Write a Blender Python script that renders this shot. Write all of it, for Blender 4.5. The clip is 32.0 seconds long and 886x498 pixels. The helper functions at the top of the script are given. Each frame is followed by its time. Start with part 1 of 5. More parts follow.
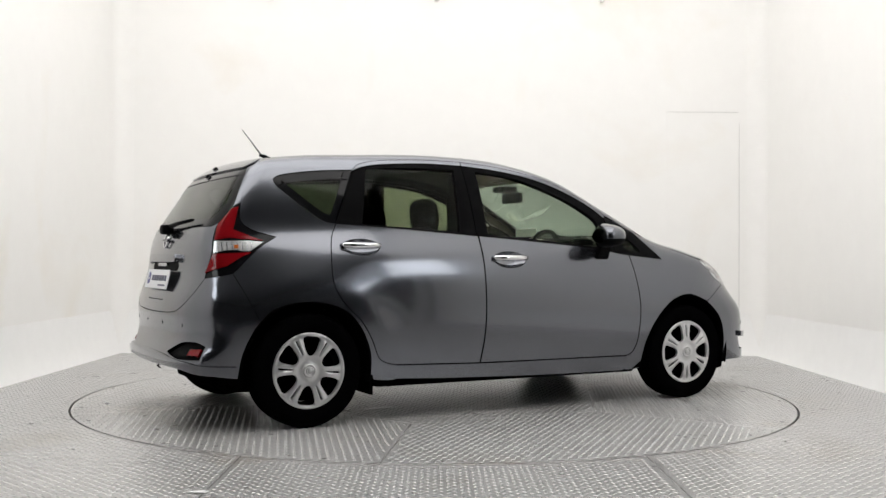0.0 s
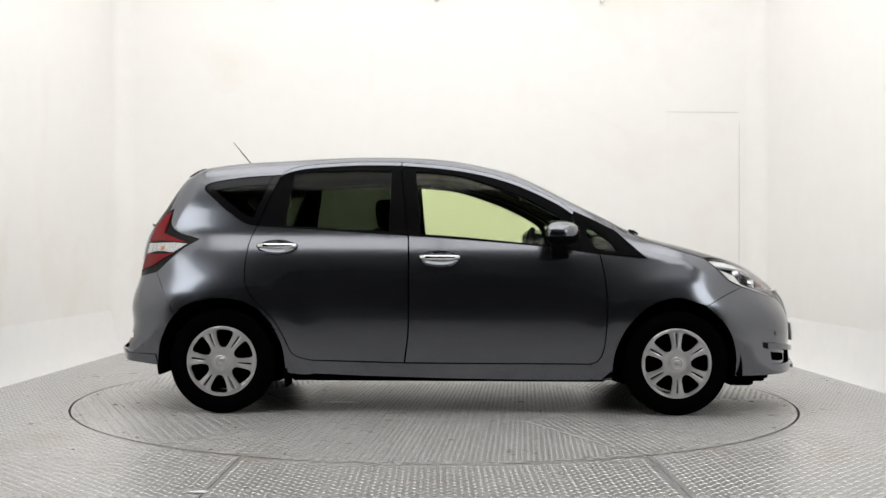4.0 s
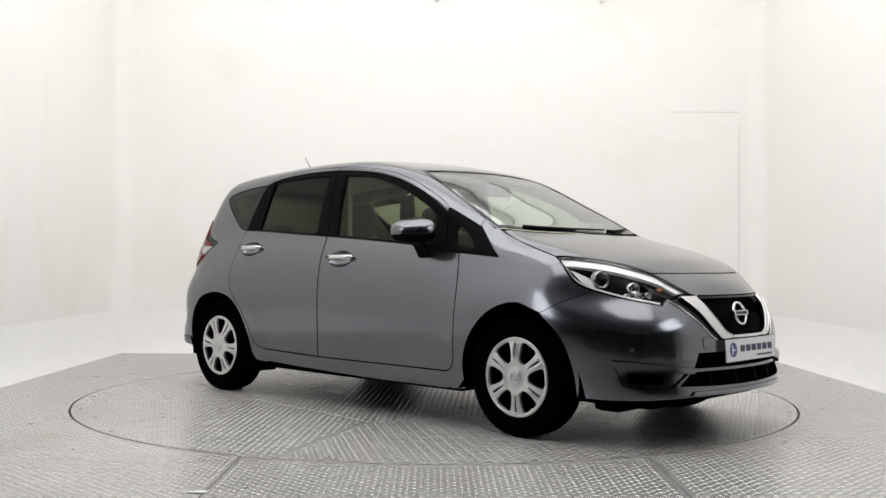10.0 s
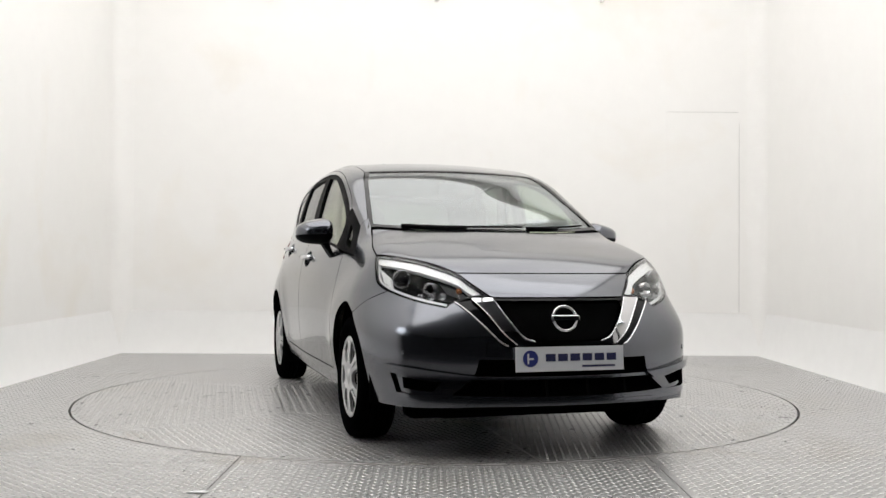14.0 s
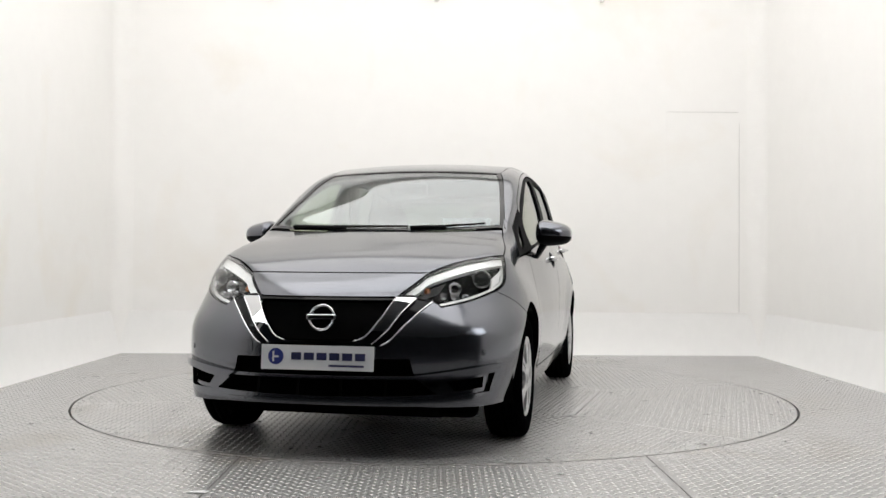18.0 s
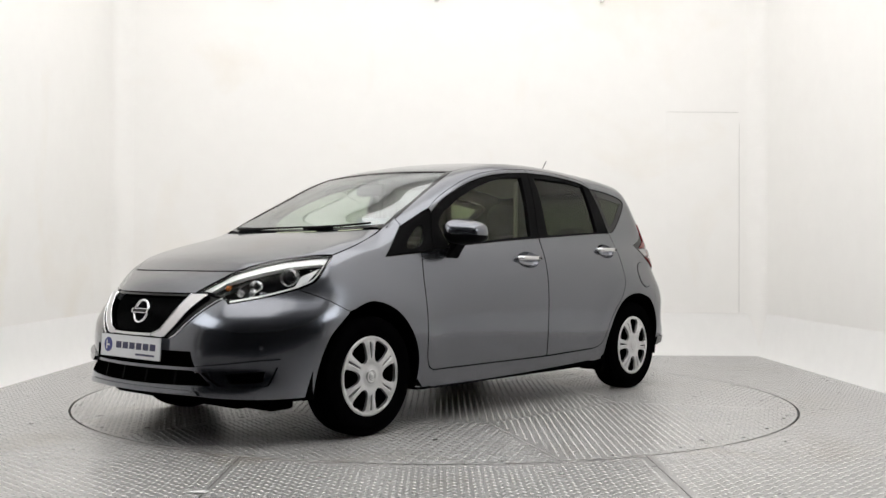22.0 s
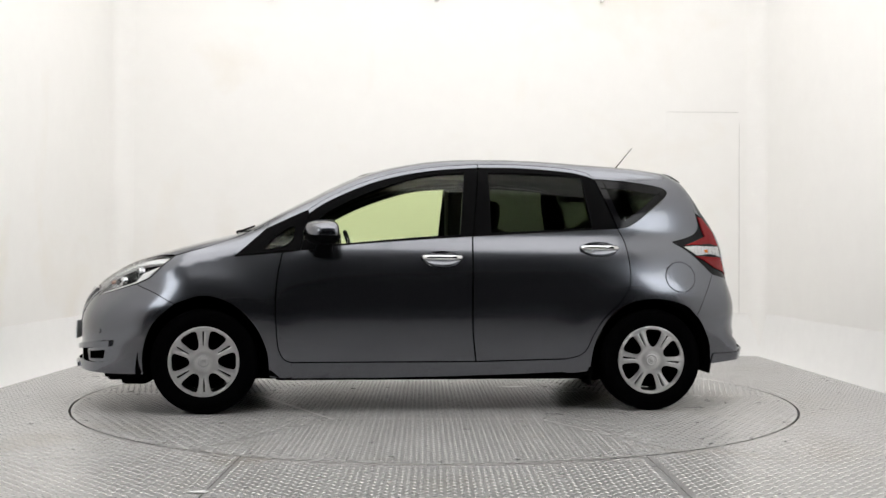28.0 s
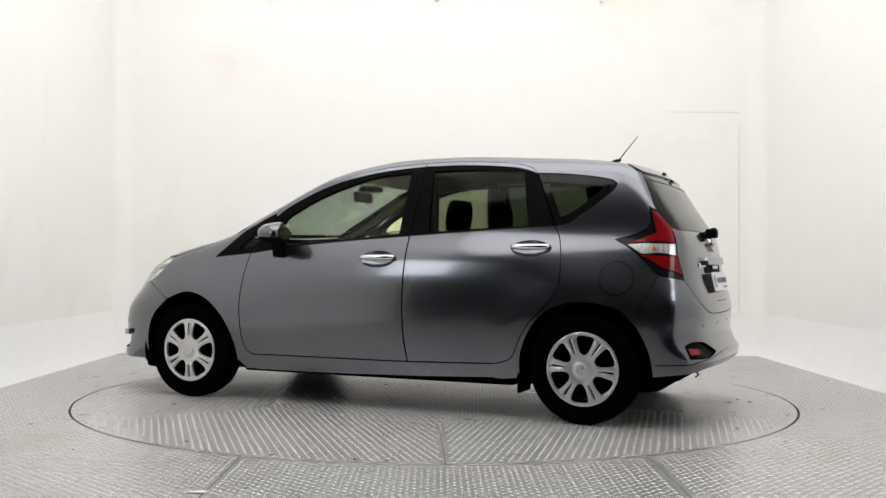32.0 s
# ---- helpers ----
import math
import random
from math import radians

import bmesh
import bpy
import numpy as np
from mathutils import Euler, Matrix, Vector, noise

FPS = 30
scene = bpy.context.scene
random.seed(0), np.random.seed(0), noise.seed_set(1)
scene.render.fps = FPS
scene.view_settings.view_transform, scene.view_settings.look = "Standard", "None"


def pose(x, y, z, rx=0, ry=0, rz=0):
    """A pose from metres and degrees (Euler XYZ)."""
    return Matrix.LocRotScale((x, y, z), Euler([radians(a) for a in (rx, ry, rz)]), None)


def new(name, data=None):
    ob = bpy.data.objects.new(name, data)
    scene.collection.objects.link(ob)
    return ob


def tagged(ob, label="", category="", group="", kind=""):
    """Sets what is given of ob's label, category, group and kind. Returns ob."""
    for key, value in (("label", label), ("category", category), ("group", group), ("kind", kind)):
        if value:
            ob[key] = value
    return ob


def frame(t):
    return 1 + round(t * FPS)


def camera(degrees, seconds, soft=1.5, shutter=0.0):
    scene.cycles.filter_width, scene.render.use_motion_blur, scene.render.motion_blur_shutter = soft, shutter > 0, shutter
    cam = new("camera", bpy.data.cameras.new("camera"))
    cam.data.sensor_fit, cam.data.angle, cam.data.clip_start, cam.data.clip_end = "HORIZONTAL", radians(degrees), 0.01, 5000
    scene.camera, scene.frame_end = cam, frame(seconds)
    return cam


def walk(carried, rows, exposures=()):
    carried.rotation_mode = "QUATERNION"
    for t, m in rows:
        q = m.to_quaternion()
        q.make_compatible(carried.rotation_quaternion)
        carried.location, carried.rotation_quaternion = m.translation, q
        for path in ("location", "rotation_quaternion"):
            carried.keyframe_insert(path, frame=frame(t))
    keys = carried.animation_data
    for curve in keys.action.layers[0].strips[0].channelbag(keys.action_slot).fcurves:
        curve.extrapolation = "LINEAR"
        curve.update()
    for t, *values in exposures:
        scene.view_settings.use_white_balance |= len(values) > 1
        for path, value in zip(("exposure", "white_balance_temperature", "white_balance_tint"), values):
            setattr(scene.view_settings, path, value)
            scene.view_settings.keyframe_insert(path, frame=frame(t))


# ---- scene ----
# camera on a stand at the open end of the studio
EYE = pose(0.0, -6.522, 0.871, 90.759, 0, -0.407) @ pose(0, 0, 0, 0, 0, 0.301)
cam = camera(48.2, 32.0)
walk(cam, [(0.0, EYE), (32.0, EYE)], exposures=[(0.0, 0.05), (32.0, 0.05)])

# heading of the turntable at the times (degrees)
TURN = [(0.0, 28.41), (3.0, 6.63), (6.0, -15.1), (9.0, -36.76), (11.0, -51.34), (13.0, -66.1), (17.0, -95.3), (19.0, -109.46),
        (21.0, -123.75), (23.0, -138.25), (25.0, -152.95), (28.0, -174.88), (30.0, -189.68), (32.0, -204.25)]
CAR_X, CAR_Y = 0.087, -0.041
TABLE_R = 2.245

# ---- light ----
world = bpy.data.worlds.new("studio_dark")
scene.world = world
world.use_nodes = True
world.node_tree.nodes["Background"].inputs[0].default_value = (0.9, 0.95, 1.0, 1)
world.node_tree.nodes["Background"].inputs[1].default_value = 0.01
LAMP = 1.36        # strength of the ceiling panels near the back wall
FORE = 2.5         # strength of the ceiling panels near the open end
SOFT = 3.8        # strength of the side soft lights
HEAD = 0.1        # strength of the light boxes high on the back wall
OVER = 2.0        # strength of the fill boxes added over the open end


# ---- materials ----
def mat(name, color, rough=0.5, metal=0.0, spec=0.5, coat=0.0, vary=0.0, scale=8.0, bump=0.0, bump_scale=60.0, emit=0.0):
    """A surface with two scales of variation and a fine relief."""
    m = bpy.data.materials.new(name)
    m.use_nodes = True
    nt = m.node_tree
    b = nt.nodes["Principled BSDF"]
    b.inputs["Base Color"].default_value = (*color, 1)
    b.inputs["Roughness"].default_value, b.inputs["Metallic"].default_value = rough, metal
    b.inputs["Specular IOR Level"].default_value, b.inputs["Coat Weight"].default_value = spec, coat
    b.inputs["Coat Roughness"].default_value = 0.03
    if emit:
        b.inputs["Emission Color"].default_value, b.inputs["Emission Strength"].default_value = (*color, 1), emit
    co = nt.nodes.new("ShaderNodeTexCoord")
    if vary:
        n1, n2 = nt.nodes.new("ShaderNodeTexNoise"), nt.nodes.new("ShaderNodeTexNoise")
        n1.inputs["Scale"].default_value, n1.inputs["Detail"].default_value = scale, 5
        n2.inputs["Scale"].default_value, n2.inputs["Detail"].default_value = scale * 9, 3
        add, mul = nt.nodes.new("ShaderNodeMath"), nt.nodes.new("ShaderNodeMapRange")
        nt.links.new(co.outputs["Object"], n1.inputs["Vector"])
        nt.links.new(co.outputs["Object"], n2.inputs["Vector"])
        nt.links.new(n1.outputs[0], add.inputs[0])
        nt.links.new(n2.outputs[0], add.inputs[1])
        nt.links.new(add.outputs[0], mul.inputs[0])
        mul.inputs[1].default_value, mul.inputs[2].default_value = 0.6, 1.4
        mul.inputs[3].default_value, mul.inputs[4].default_value = 1 - vary, 1 + vary
        mix = nt.nodes.new("ShaderNodeVectorMath")
        mix.operation = "SCALE"
        mix.inputs[0].default_value = color
        nt.links.new(mul.outputs[0], mix.inputs["Scale"])
        nt.links.new(mix.outputs[0], b.inputs["Base Color"])
        r = nt.nodes.new("ShaderNodeMapRange")
        r.inputs[1].default_value, r.inputs[2].default_value = 0.6, 1.4
        r.inputs[3].default_value, r.inputs[4].default_value = rough * (1 - vary), min(1, rough * (1 + vary))
        nt.links.new(add.outputs[0], r.inputs[0])
        nt.links.new(r.outputs[0], b.inputs["Roughness"])
    if bump:
        n3, bp = nt.nodes.new("ShaderNodeTexNoise"), nt.nodes.new("ShaderNodeBump")
        n3.inputs["Scale"].default_value, n3.inputs["Detail"].default_value = bump_scale, 4
        bp.inputs["Strength"].default_value, bp.inputs["Distance"].default_value = bump, 0.004
        nt.links.new(co.outputs["Object"], n3.inputs["Vector"])
        nt.links.new(n3.outputs[0], bp.inputs["Height"])
        nt.links.new(bp.outputs[0], b.inputs["Normal"])
    return m


def stain(m, color, scale, low, high):
    """Irregular patches of another tone over a surface's colour."""
    nt = m.node_tree
    b = nt.nodes["Principled BSDF"]
    co, n, mr, mx = (nt.nodes.new("ShaderNode" + k) for k in ("TexCoord", "TexNoise", "MapRange", "Mix"))
    mx.data_type = "RGBA"
    n.inputs["Scale"].default_value, n.inputs["Detail"].default_value, n.inputs["Distortion"].default_value = scale, 8, 0.6
    mr.inputs[1].default_value, mr.inputs[2].default_value = low, high
    nt.links.new(co.outputs["Object"], n.inputs["Vector"])
    nt.links.new(n.outputs[0], mr.inputs[0])
    nt.links.new(mr.outputs[0], mx.inputs[0])
    nt.links.new(b.inputs["Base Color"].links[0].from_socket, mx.inputs[6])
    mx.inputs[7].default_value = (*color, 1)
    nt.links.new(mx.outputs[2], b.inputs["Base Color"])


def glass(name, tint, rough=0.01, sheen=0.045):
    """A thin pane: tinted see-through, with a mirror sheen that grows towards grazing."""
    m = bpy.data.materials.new(name)
    m.use_nodes = True
    nt = m.node_tree
    nt.nodes.remove(nt.nodes["Principled BSDF"])
    tr, gl, lw, mx, pw, mr = (nt.nodes.new("ShaderNode" + k) for k in ("BsdfTransparent", "BsdfGlossy", "LayerWeight", "MixShader", "Math", "MapRange"))
    tr.inputs[0].default_value = (*tint, 1)
    gl.inputs["Roughness"].default_value = rough
    lw.inputs[0].default_value = 0.5
    pw.operation = "POWER"
    pw.inputs[1].default_value = 5.0
    mr.inputs[3].default_value, mr.inputs[4].default_value = sheen, 1.0
    nt.links.new(lw.outputs["Facing"], pw.inputs[0])
    nt.links.new(pw.outputs[0], mr.inputs[0])
    nt.links.new(mr.outputs[0], mx.inputs[0])
    nt.links.new(tr.outputs[0], mx.inputs[1])
    nt.links.new(gl.outputs[0], mx.inputs[2])
    nt.links.new(mx.outputs[0], nt.nodes["Material Output"].inputs[0])
    return m


PAINT = mat("grey_metallic_paint", (0.138, 0.144, 0.162), 0.19, 0.95, 0.5, 0.7, 0.04, 700)
PAINT.node_tree.nodes["Principled BSDF"].inputs["Specular Tint"].default_value = (0.7, 0.7, 0.7, 1)
PAINT.node_tree.nodes["Principled BSDF"].inputs["Coat Roughness"].default_value = 0.055
TRIM = mat("black_trim", (0.003, 0.003, 0.0034), 0.55, 0, 0.03, 0, 0.15, 40)
GLOSS = mat("black_gloss", (0.005, 0.005, 0.006), 0.1, 0, 0.16, 0.08)
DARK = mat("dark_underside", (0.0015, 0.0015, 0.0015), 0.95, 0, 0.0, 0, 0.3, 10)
RUBBER = mat("tyre_rubber", (0.0018, 0.0018, 0.002), 0.8, 0, 0.0, 0, 0.25, 20, 0.15, 120)
SILVER = mat("silver_wheel_paint", (0.56, 0.56, 0.565), 0.30, 0.65, 0.5, 0.3, 0.06, 15)
CHROME = mat("chrome", (0.66, 0.66, 0.675), 0.05, 1.0)
MIRROR = mat("dark_mirror_glass", (0.30, 0.31, 0.33), 0.05, 1.0)
SATIN = mat("satin_steel", (0.4, 0.4, 0.41), 0.25, 1.0)
GREEN = glass("green_tinted_glass", (0.915, 0.95, 0.82), 0.01, 0.015)
SCREEN_GLASS = glass("windscreen_glass", (0.72, 0.785, 0.795), 0.012, 0.20)
PRIVACY = glass("privacy_glass", (0.40, 0.43, 0.37), 0.01, 0.009)
CLEAR = glass("clear_lens", (0.97, 0.975, 0.975), 0.01, 0.003)
RED = mat("red_lens", (0.17, 0.0035, 0.006), 0.08, 0, 0.3, 0.0, 0.1, 60)
WHITE_LENS = mat("white_lens", (0.88, 0.88, 0.88), 0.18, 0.0, 0.5, 1.0, 0.12, 80)
BAND = mat("silvered_lens", (0.50, 0.50, 0.50), 0.16, 0.35, 0.5, 0.6, 0.3, 130)
AMBER = mat("amber_bulb", (0.40, 0.11, 0.02), 0.15, 0, 0.5, 0.5)
PLATE = mat("plate_white", (0.72, 0.73, 0.75), 0.35, 0, 0.5, 0.2, 0.04, 20)
INK = mat("navy_ink", (0.02, 0.022, 0.075), 0.4)
BLUE = mat("blue_disc", (0.03, 0.04, 0.2), 0.35)
FABRIC = mat("charcoal_fabric", (0.012, 0.012, 0.0125), 0.95, 0, 0.2, 0, 0.25, 90, 0.3, 300)
BEIGE = mat("grey_beige_lining", (0.22, 0.21, 0.19), 0.9, 0, 0.2, 0, 0.08, 30, 0.2, 300)
LINING = mat("dark_grey_lining", (0.06, 0.057, 0.052), 0.9, 0, 0.2, 0, 0.08, 30, 0.2, 300)
PAPER = mat("white_card", (0.85, 0.86, 0.86), 0.6, 0, 0.3, 0, 0.03, 10)
WALL = mat("white_wall_paint", (0.912, 0.900, 0.878), 0.55, 0, 0.35, 0, 0.015, 0.7, 0.05, 40)
# the hall's dimness and bluish light are put into this colour
GREYWALL = mat("hall_gloom_tone", (0.030, 0.034, 0.046), 0.85, 0, 0.3, 0, 0.1, 1.0)
# pale so that the unseen hall ceiling mirrors grey in the side windows
HALLTOP = mat("pale_hall_ceiling", (0.55, 0.56, 0.58), 0.9, 0, 0.2, 0, 0.08, 0.8)
STEEL = mat("grey_deck_paint", (0.405, 0.400, 0.397), 0.30, 0.34, 0.5, 0, 0.14, 1.6, 0.12, 45)
TREAD = mat("worn_tread_bars", (0.53, 0.527, 0.522), 0.24, 0.55, 0.6, 0, 0.18, 2.2)
stain(STEEL, (0.30, 0.27, 0.235), 1.3, 0.56, 0.80)
stain(STEEL, (0.50, 0.50, 0.50), 3.5, 0.60, 0.72)
stain(WALL, (0.86, 0.815, 0.74), 0.9, 0.55, 0.85)
COVE = mat("white_cove_paint", (0.925, 0.918, 0.902), 0.5, 0, 0.35, 0, 0.02, 1.1, 0.05, 40)
JOINT = mat("pale_wall_joint", (0.42, 0.41, 0.39), 0.8, 0, 0.2, 0, 0.2, 6)
SEAM = mat("dirt_in_seams", (0.05, 0.048, 0.045), 0.9, 0, 0.2, 0, 0.3, 12)
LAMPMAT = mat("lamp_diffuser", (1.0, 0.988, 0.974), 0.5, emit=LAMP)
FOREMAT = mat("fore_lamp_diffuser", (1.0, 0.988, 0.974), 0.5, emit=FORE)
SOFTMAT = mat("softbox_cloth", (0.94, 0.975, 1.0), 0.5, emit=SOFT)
OVERMAT = mat("over_fill_cover", (1.0, 0.988, 0.974), 0.5, emit=OVER)
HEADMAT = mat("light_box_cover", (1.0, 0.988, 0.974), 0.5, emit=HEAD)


# ---- mesh helpers ----
def mesh_of(name, verts, faces, mats, which=None, smooth=True):
    me = bpy.data.meshes.new(name)
    me.from_pydata([tuple(map(float, v)) for v in verts], [], [tuple(map(int, f)) for f in faces])
    for m in mats if isinstance(mats, (list, tuple)) else [mats]:
        me.materials.append(m)
    if which is not None:
        me.polygons.foreach_set("material_index", np.asarray(which, np.int32))
    me.polygons.foreach_set("use_smooth", np.full(len(me.polygons), smooth))
    me.update()
    return me


def part(name, data, material=None, parent=None, label=""):
    """Links a mesh or a bmesh as one object under a thing or a part."""
    if isinstance(data, bmesh.types.BMesh):
        me = bpy.data.meshes.new(name)
        data.to_mesh(me)
        data.free()
        me.materials.append(material)
        data = me
    ob = new(name, data)
    ob.parent = parent
    if label:
        ob["label"] = label
    return ob


def box(bm, x0, x1, y0, y1, z0, z1, bevel=0.0):
    r = bmesh.ops.create_cube(bm, size=1, matrix=Matrix.Translation(((x0 + x1) / 2, (y0 + y1) / 2, (z0 + z1) / 2))
                              @ Matrix.Diagonal((abs(x1 - x0), abs(y1 - y0), abs(z1 - z0), 1)))
    if bevel:
        es = list({e for v in r["verts"] for e in v.link_edges})
        bmesh.ops.bevel(bm, geom=es, offset=bevel, segments=2, affect="EDGES", profile=0.6)
    return bm


def boxed(*a, bevel=0.0):
    return box(bmesh.new(), *a, bevel=bevel)


def lathe(profile, mats, n=64, which=None, axis="y", name="lathe"):
    """A turned form: profile of (radius, along the axis)."""
    k = len(profile)
    v, f, w = [], [], []
    for i in range(n):
        a = 2 * math.pi * i / n
        for r, h in profile:
            v.append((r * math.cos(a), h, r * math.sin(a)) if axis == "y" else (r * math.cos(a), r * math.sin(a), h))
    for i in range(n):
        j = (i + 1) % n
        for q in range(k - 1):
            quad = (i * k + q, i * k + q + 1, j * k + q + 1, j * k + q)
            f.append(quad if axis == "y" else quad[::-1])
            w.append(which[q] if which else 0)
    return mesh_of(name, v, f, mats, w)


def tube(path, radius, n=8, taper=None):
    """A round bar along points."""
    bm = bmesh.new()
    path = [Vector(p) for p in path]
    rings = []
    for i, p in enumerate(path):
        d = (path[min(i + 1, len(path) - 1)] - path[max(i - 1, 0)]).normalized()
        u = d.orthogonal().normalized()
        w = d.cross(u)
        r = radius if taper is None else radius + (taper - radius) * i / (len(path) - 1)
        if rings:
            u = (pu - d * pu.dot(d)).normalized()
            w = d.cross(u)
        pu = u
        rings.append([bm.verts.new(p + (u * math.cos(t) + w * math.sin(t)) * r) for t in (2 * math.pi * k / n for k in range(n))])
    for a, b in zip(rings, rings[1:]):
        for k in range(n):
            bm.faces.new((a[k], a[(k + 1) % n], b[(k + 1) % n], b[k])).smooth = True
    bm.faces.new(rings[0][::-1])
    bm.faces.new(rings[-1])
    return bm


# ---- the form of the car ----
def spl(*pts):
    """A natural cubic through pairs, straight beyond its ends."""
    pts = sorted(pts)
    x, y = np.array([p[0] for p in pts], float), np.array([p[1] for p in pts], float)
    n, h = len(x), np.diff(x)
    a, b = np.eye(n), np.zeros(n)
    for i in range(1, n - 1):
        a[i, i - 1:i + 2] = h[i - 1], 2 * (h[i - 1] + h[i]), h[i]
        b[i] = 3 * ((y[i + 1] - y[i]) / h[i] - (y[i] - y[i - 1]) / h[i - 1])
    c = np.linalg.solve(a, b)
    s0, s1 = (y[1] - y[0]) / h[0] - h[0] * c[1] / 3, (y[-1] - y[-2]) / h[-1] + h[-1] * c[-2] / 3

    def f(q):
        q = np.asarray(q, float)
        i = np.clip(np.searchsorted(x, q) - 1, 0, n - 2)
        t = q - x[i]
        m = (y[i + 1] - y[i]) / h[i] - h[i] * (2 * c[i] + c[i + 1]) / 3
        v = y[i] + t * (m + t * (c[i] + t * (c[i + 1] - c[i]) / (3 * h[i])))
        return np.where(q < x[0], y[0] + (q - x[0]) * s0, np.where(q > x[-1], y[-1] + (q - x[-1]) * s1, v))
    return f
side_z = spl((.10, .755), (.25, .801), (.4, .8295), (.55, .842), (.7, .84), (.82, .825), (.93, .795), (1.03, .754), (1.15, .725), (1.3, .685), (1.42, .64), (1.5, .60), (1.6, .55))
drop_high = spl((-2, .16), (-1.7, .075), (-1.4, .035), (-1.1, .012), (-.6, 0), (0, 0), (.5, .01), (.87, .032), (1.13, .046), (1.48, .06), (1.8, .11), (2.1, .2))
drop_low = spl((-2, .10), (-1.7, .035), (-1.3, 0), (-.9, .006), (0, 0), (.9, .004), (1.3, 0), (1.7, .03), (2.1, .10))
roof = spl((2.14, .65), (2.06, .735), (1.98, .782), (1.9, .82), (1.78, .878), (1.592, .939), (1.316, 1.015), (1.15, 1.062), (.95, 1.165), (.7, 1.295), (.42, 1.425), (.2, 1.478), (0, 1.506), (-.3, 1.520), (-.65, 1.515), (-1, 1.494), (-1.28, 1.474), (-1.5, 1.442), (-1.7, 1.405))
crown = spl((2.1, .2), (1.6, .09), (1.1, .11), (.5, .15), (.1, .10), (-.3, .08), (-1.7, .08))
nose = spl((.1, 2.10), (.2, 2.145), (.28, 2.15), (.35, 2.135), (.42, 2.137), (.52, 2.132), (.62, 2.110), (.70, 2.080), (.8, 2.035), (.95, 1.95))
tail = spl((.15, -1.86), (.24, -1.93), (.32, -1.955), (.37, -1.962), (.43, -1.93), (.6, -1.922), (.71, -1.897), (.79, -1.870), (.9, -1.855), (1.05, -1.815), (1.2, -1.722), (1.35, -1.628), (1.5, -1.53))
def step(a, b, v):
    t = np.clip((v - a) / (b - a), 0, 1)
    return t * t * (3 - 2 * t)
def smax(a, b, k):
    h = np.maximum(k - np.abs(a - b), 0) / k
    return np.maximum(a, b) + h * h * k * .25
def half_width(x, z):
    up = step(.55, .92, z)
    w = side_z(z) - up * drop_high(x) - (1 - up) * drop_low(x)
    # flared wheel arches: upright near the wheel, with an edge where they fall back into the flank
    for cx, r1, h in ((1.3, .46, .009), (-1.3, .47, .008)):
        q = (np.hypot(x - cx, z - .3) - r1) / .18
        q = np.clip(np.log1p(np.exp(np.clip(q * 14, -40, 40))) / 14, 0, 1)
        w = w + h * (1 - q) ** 2 * step(.18, .45, z)
    return w
def top_z(x, y):
    return roof(x) - crown(x) * y * y
def nose_x(y, z):
    y = np.abs(y)
    up = step(.53, .75, z)
    return nose(z) - (1 - up) * (.36 * y ** 2 + .5 * y ** 6) - up * (.58 * y ** 2 + .42 * y ** 6)
def tail_x(y, z):
    y = np.abs(y)
    return tail(z) + .08 * y ** 2 + .7 * y ** 8
def field(p):
    """Below nought inside the car's outer form."""
    x, y, z = p[..., 0], np.abs(p[..., 1]), p[..., 2]
    a = y - half_width(x, z)
    e = .004
    sx = (roof(x + e) - roof(x - e)) / (2 * e)
    b = (z - top_z(x, y)) / np.sqrt(1 + sx ** 2)
    fz, fy = (nose_x(y, z + e) - nose_x(y, z - e)) / (2 * e), (nose_x(y + e, z) - nose_x(y - e, z)) / (2 * e)
    f = (x - nose_x(y, z)) / np.sqrt(1 + fz ** 2 + fy ** 2)
    rz, ry = (tail_x(y, z + e) - tail_x(y, z - e)) / (2 * e), (tail_x(y + e, z) - tail_x(y - e, z)) / (2 * e)
    r = (tail_x(y, z) - x) / np.sqrt(1 + rz ** 2 + ry ** 2)
    k = .075 + .02 * step(.7, 1.2, x)
    g = smax(a, b, k)
    g = smax(g, f, .09)
    return smax(g, r, .10 - .075 * (1 - step(.66, .84, z)))
def meet(o, d, far):
    """Where rays from inside (o, going d) leave the form; far: how far to look."""
    o, d = np.asarray(o, float), np.asarray(d, float)
    t = np.zeros(len(o)); lo = t.copy(); hi = np.full(len(o), far)
    for _ in range(34):
        m = (lo + hi) / 2
        inside = field(o + m[:, None] * d) < 0
        lo, hi = np.where(inside, m, lo), np.where(inside, hi, m)
    return o + lo[:, None] * d
def normal(p):
    e = .003
    n = np.stack([field(p + np.eye(3)[i] * e) - field(p - np.eye(3)[i] * e) for i in range(3)], -1)
    return n / np.linalg.norm(n, axis=-1, keepdims=True)


# ways of looking onto the form: from a plane or an axis inside it outwards
def to3d(view, uv):
    uv = np.atleast_2d(np.asarray(uv, float))
    u, v, o = uv[:, 0], uv[:, 1], np.zeros(len(uv))
    if view == "side":
        return meet(np.stack([u, o, v], -1), np.array([0, 1.0, 0]), 1.2)
    if view == "top":
        return meet(np.stack([u, v, o + .35], -1), np.array([0, 0, 1.0]), 1.5)
    if view == "axial":
        a = v / .7
        return meet(np.stack([u, o, o + .75], -1), np.stack([o, np.cos(a), np.sin(a)], -1), 1.3)
    if view == "front":
        a = u / .8
        return meet(np.stack([o + 1.2, o, v], -1), np.stack([np.cos(a), np.sin(a), o], -1), 1.3)
    a = u / .75
    return meet(np.stack([o - 1.2, o, v], -1), np.stack([-np.cos(a), np.sin(a), o], -1), 1.3)


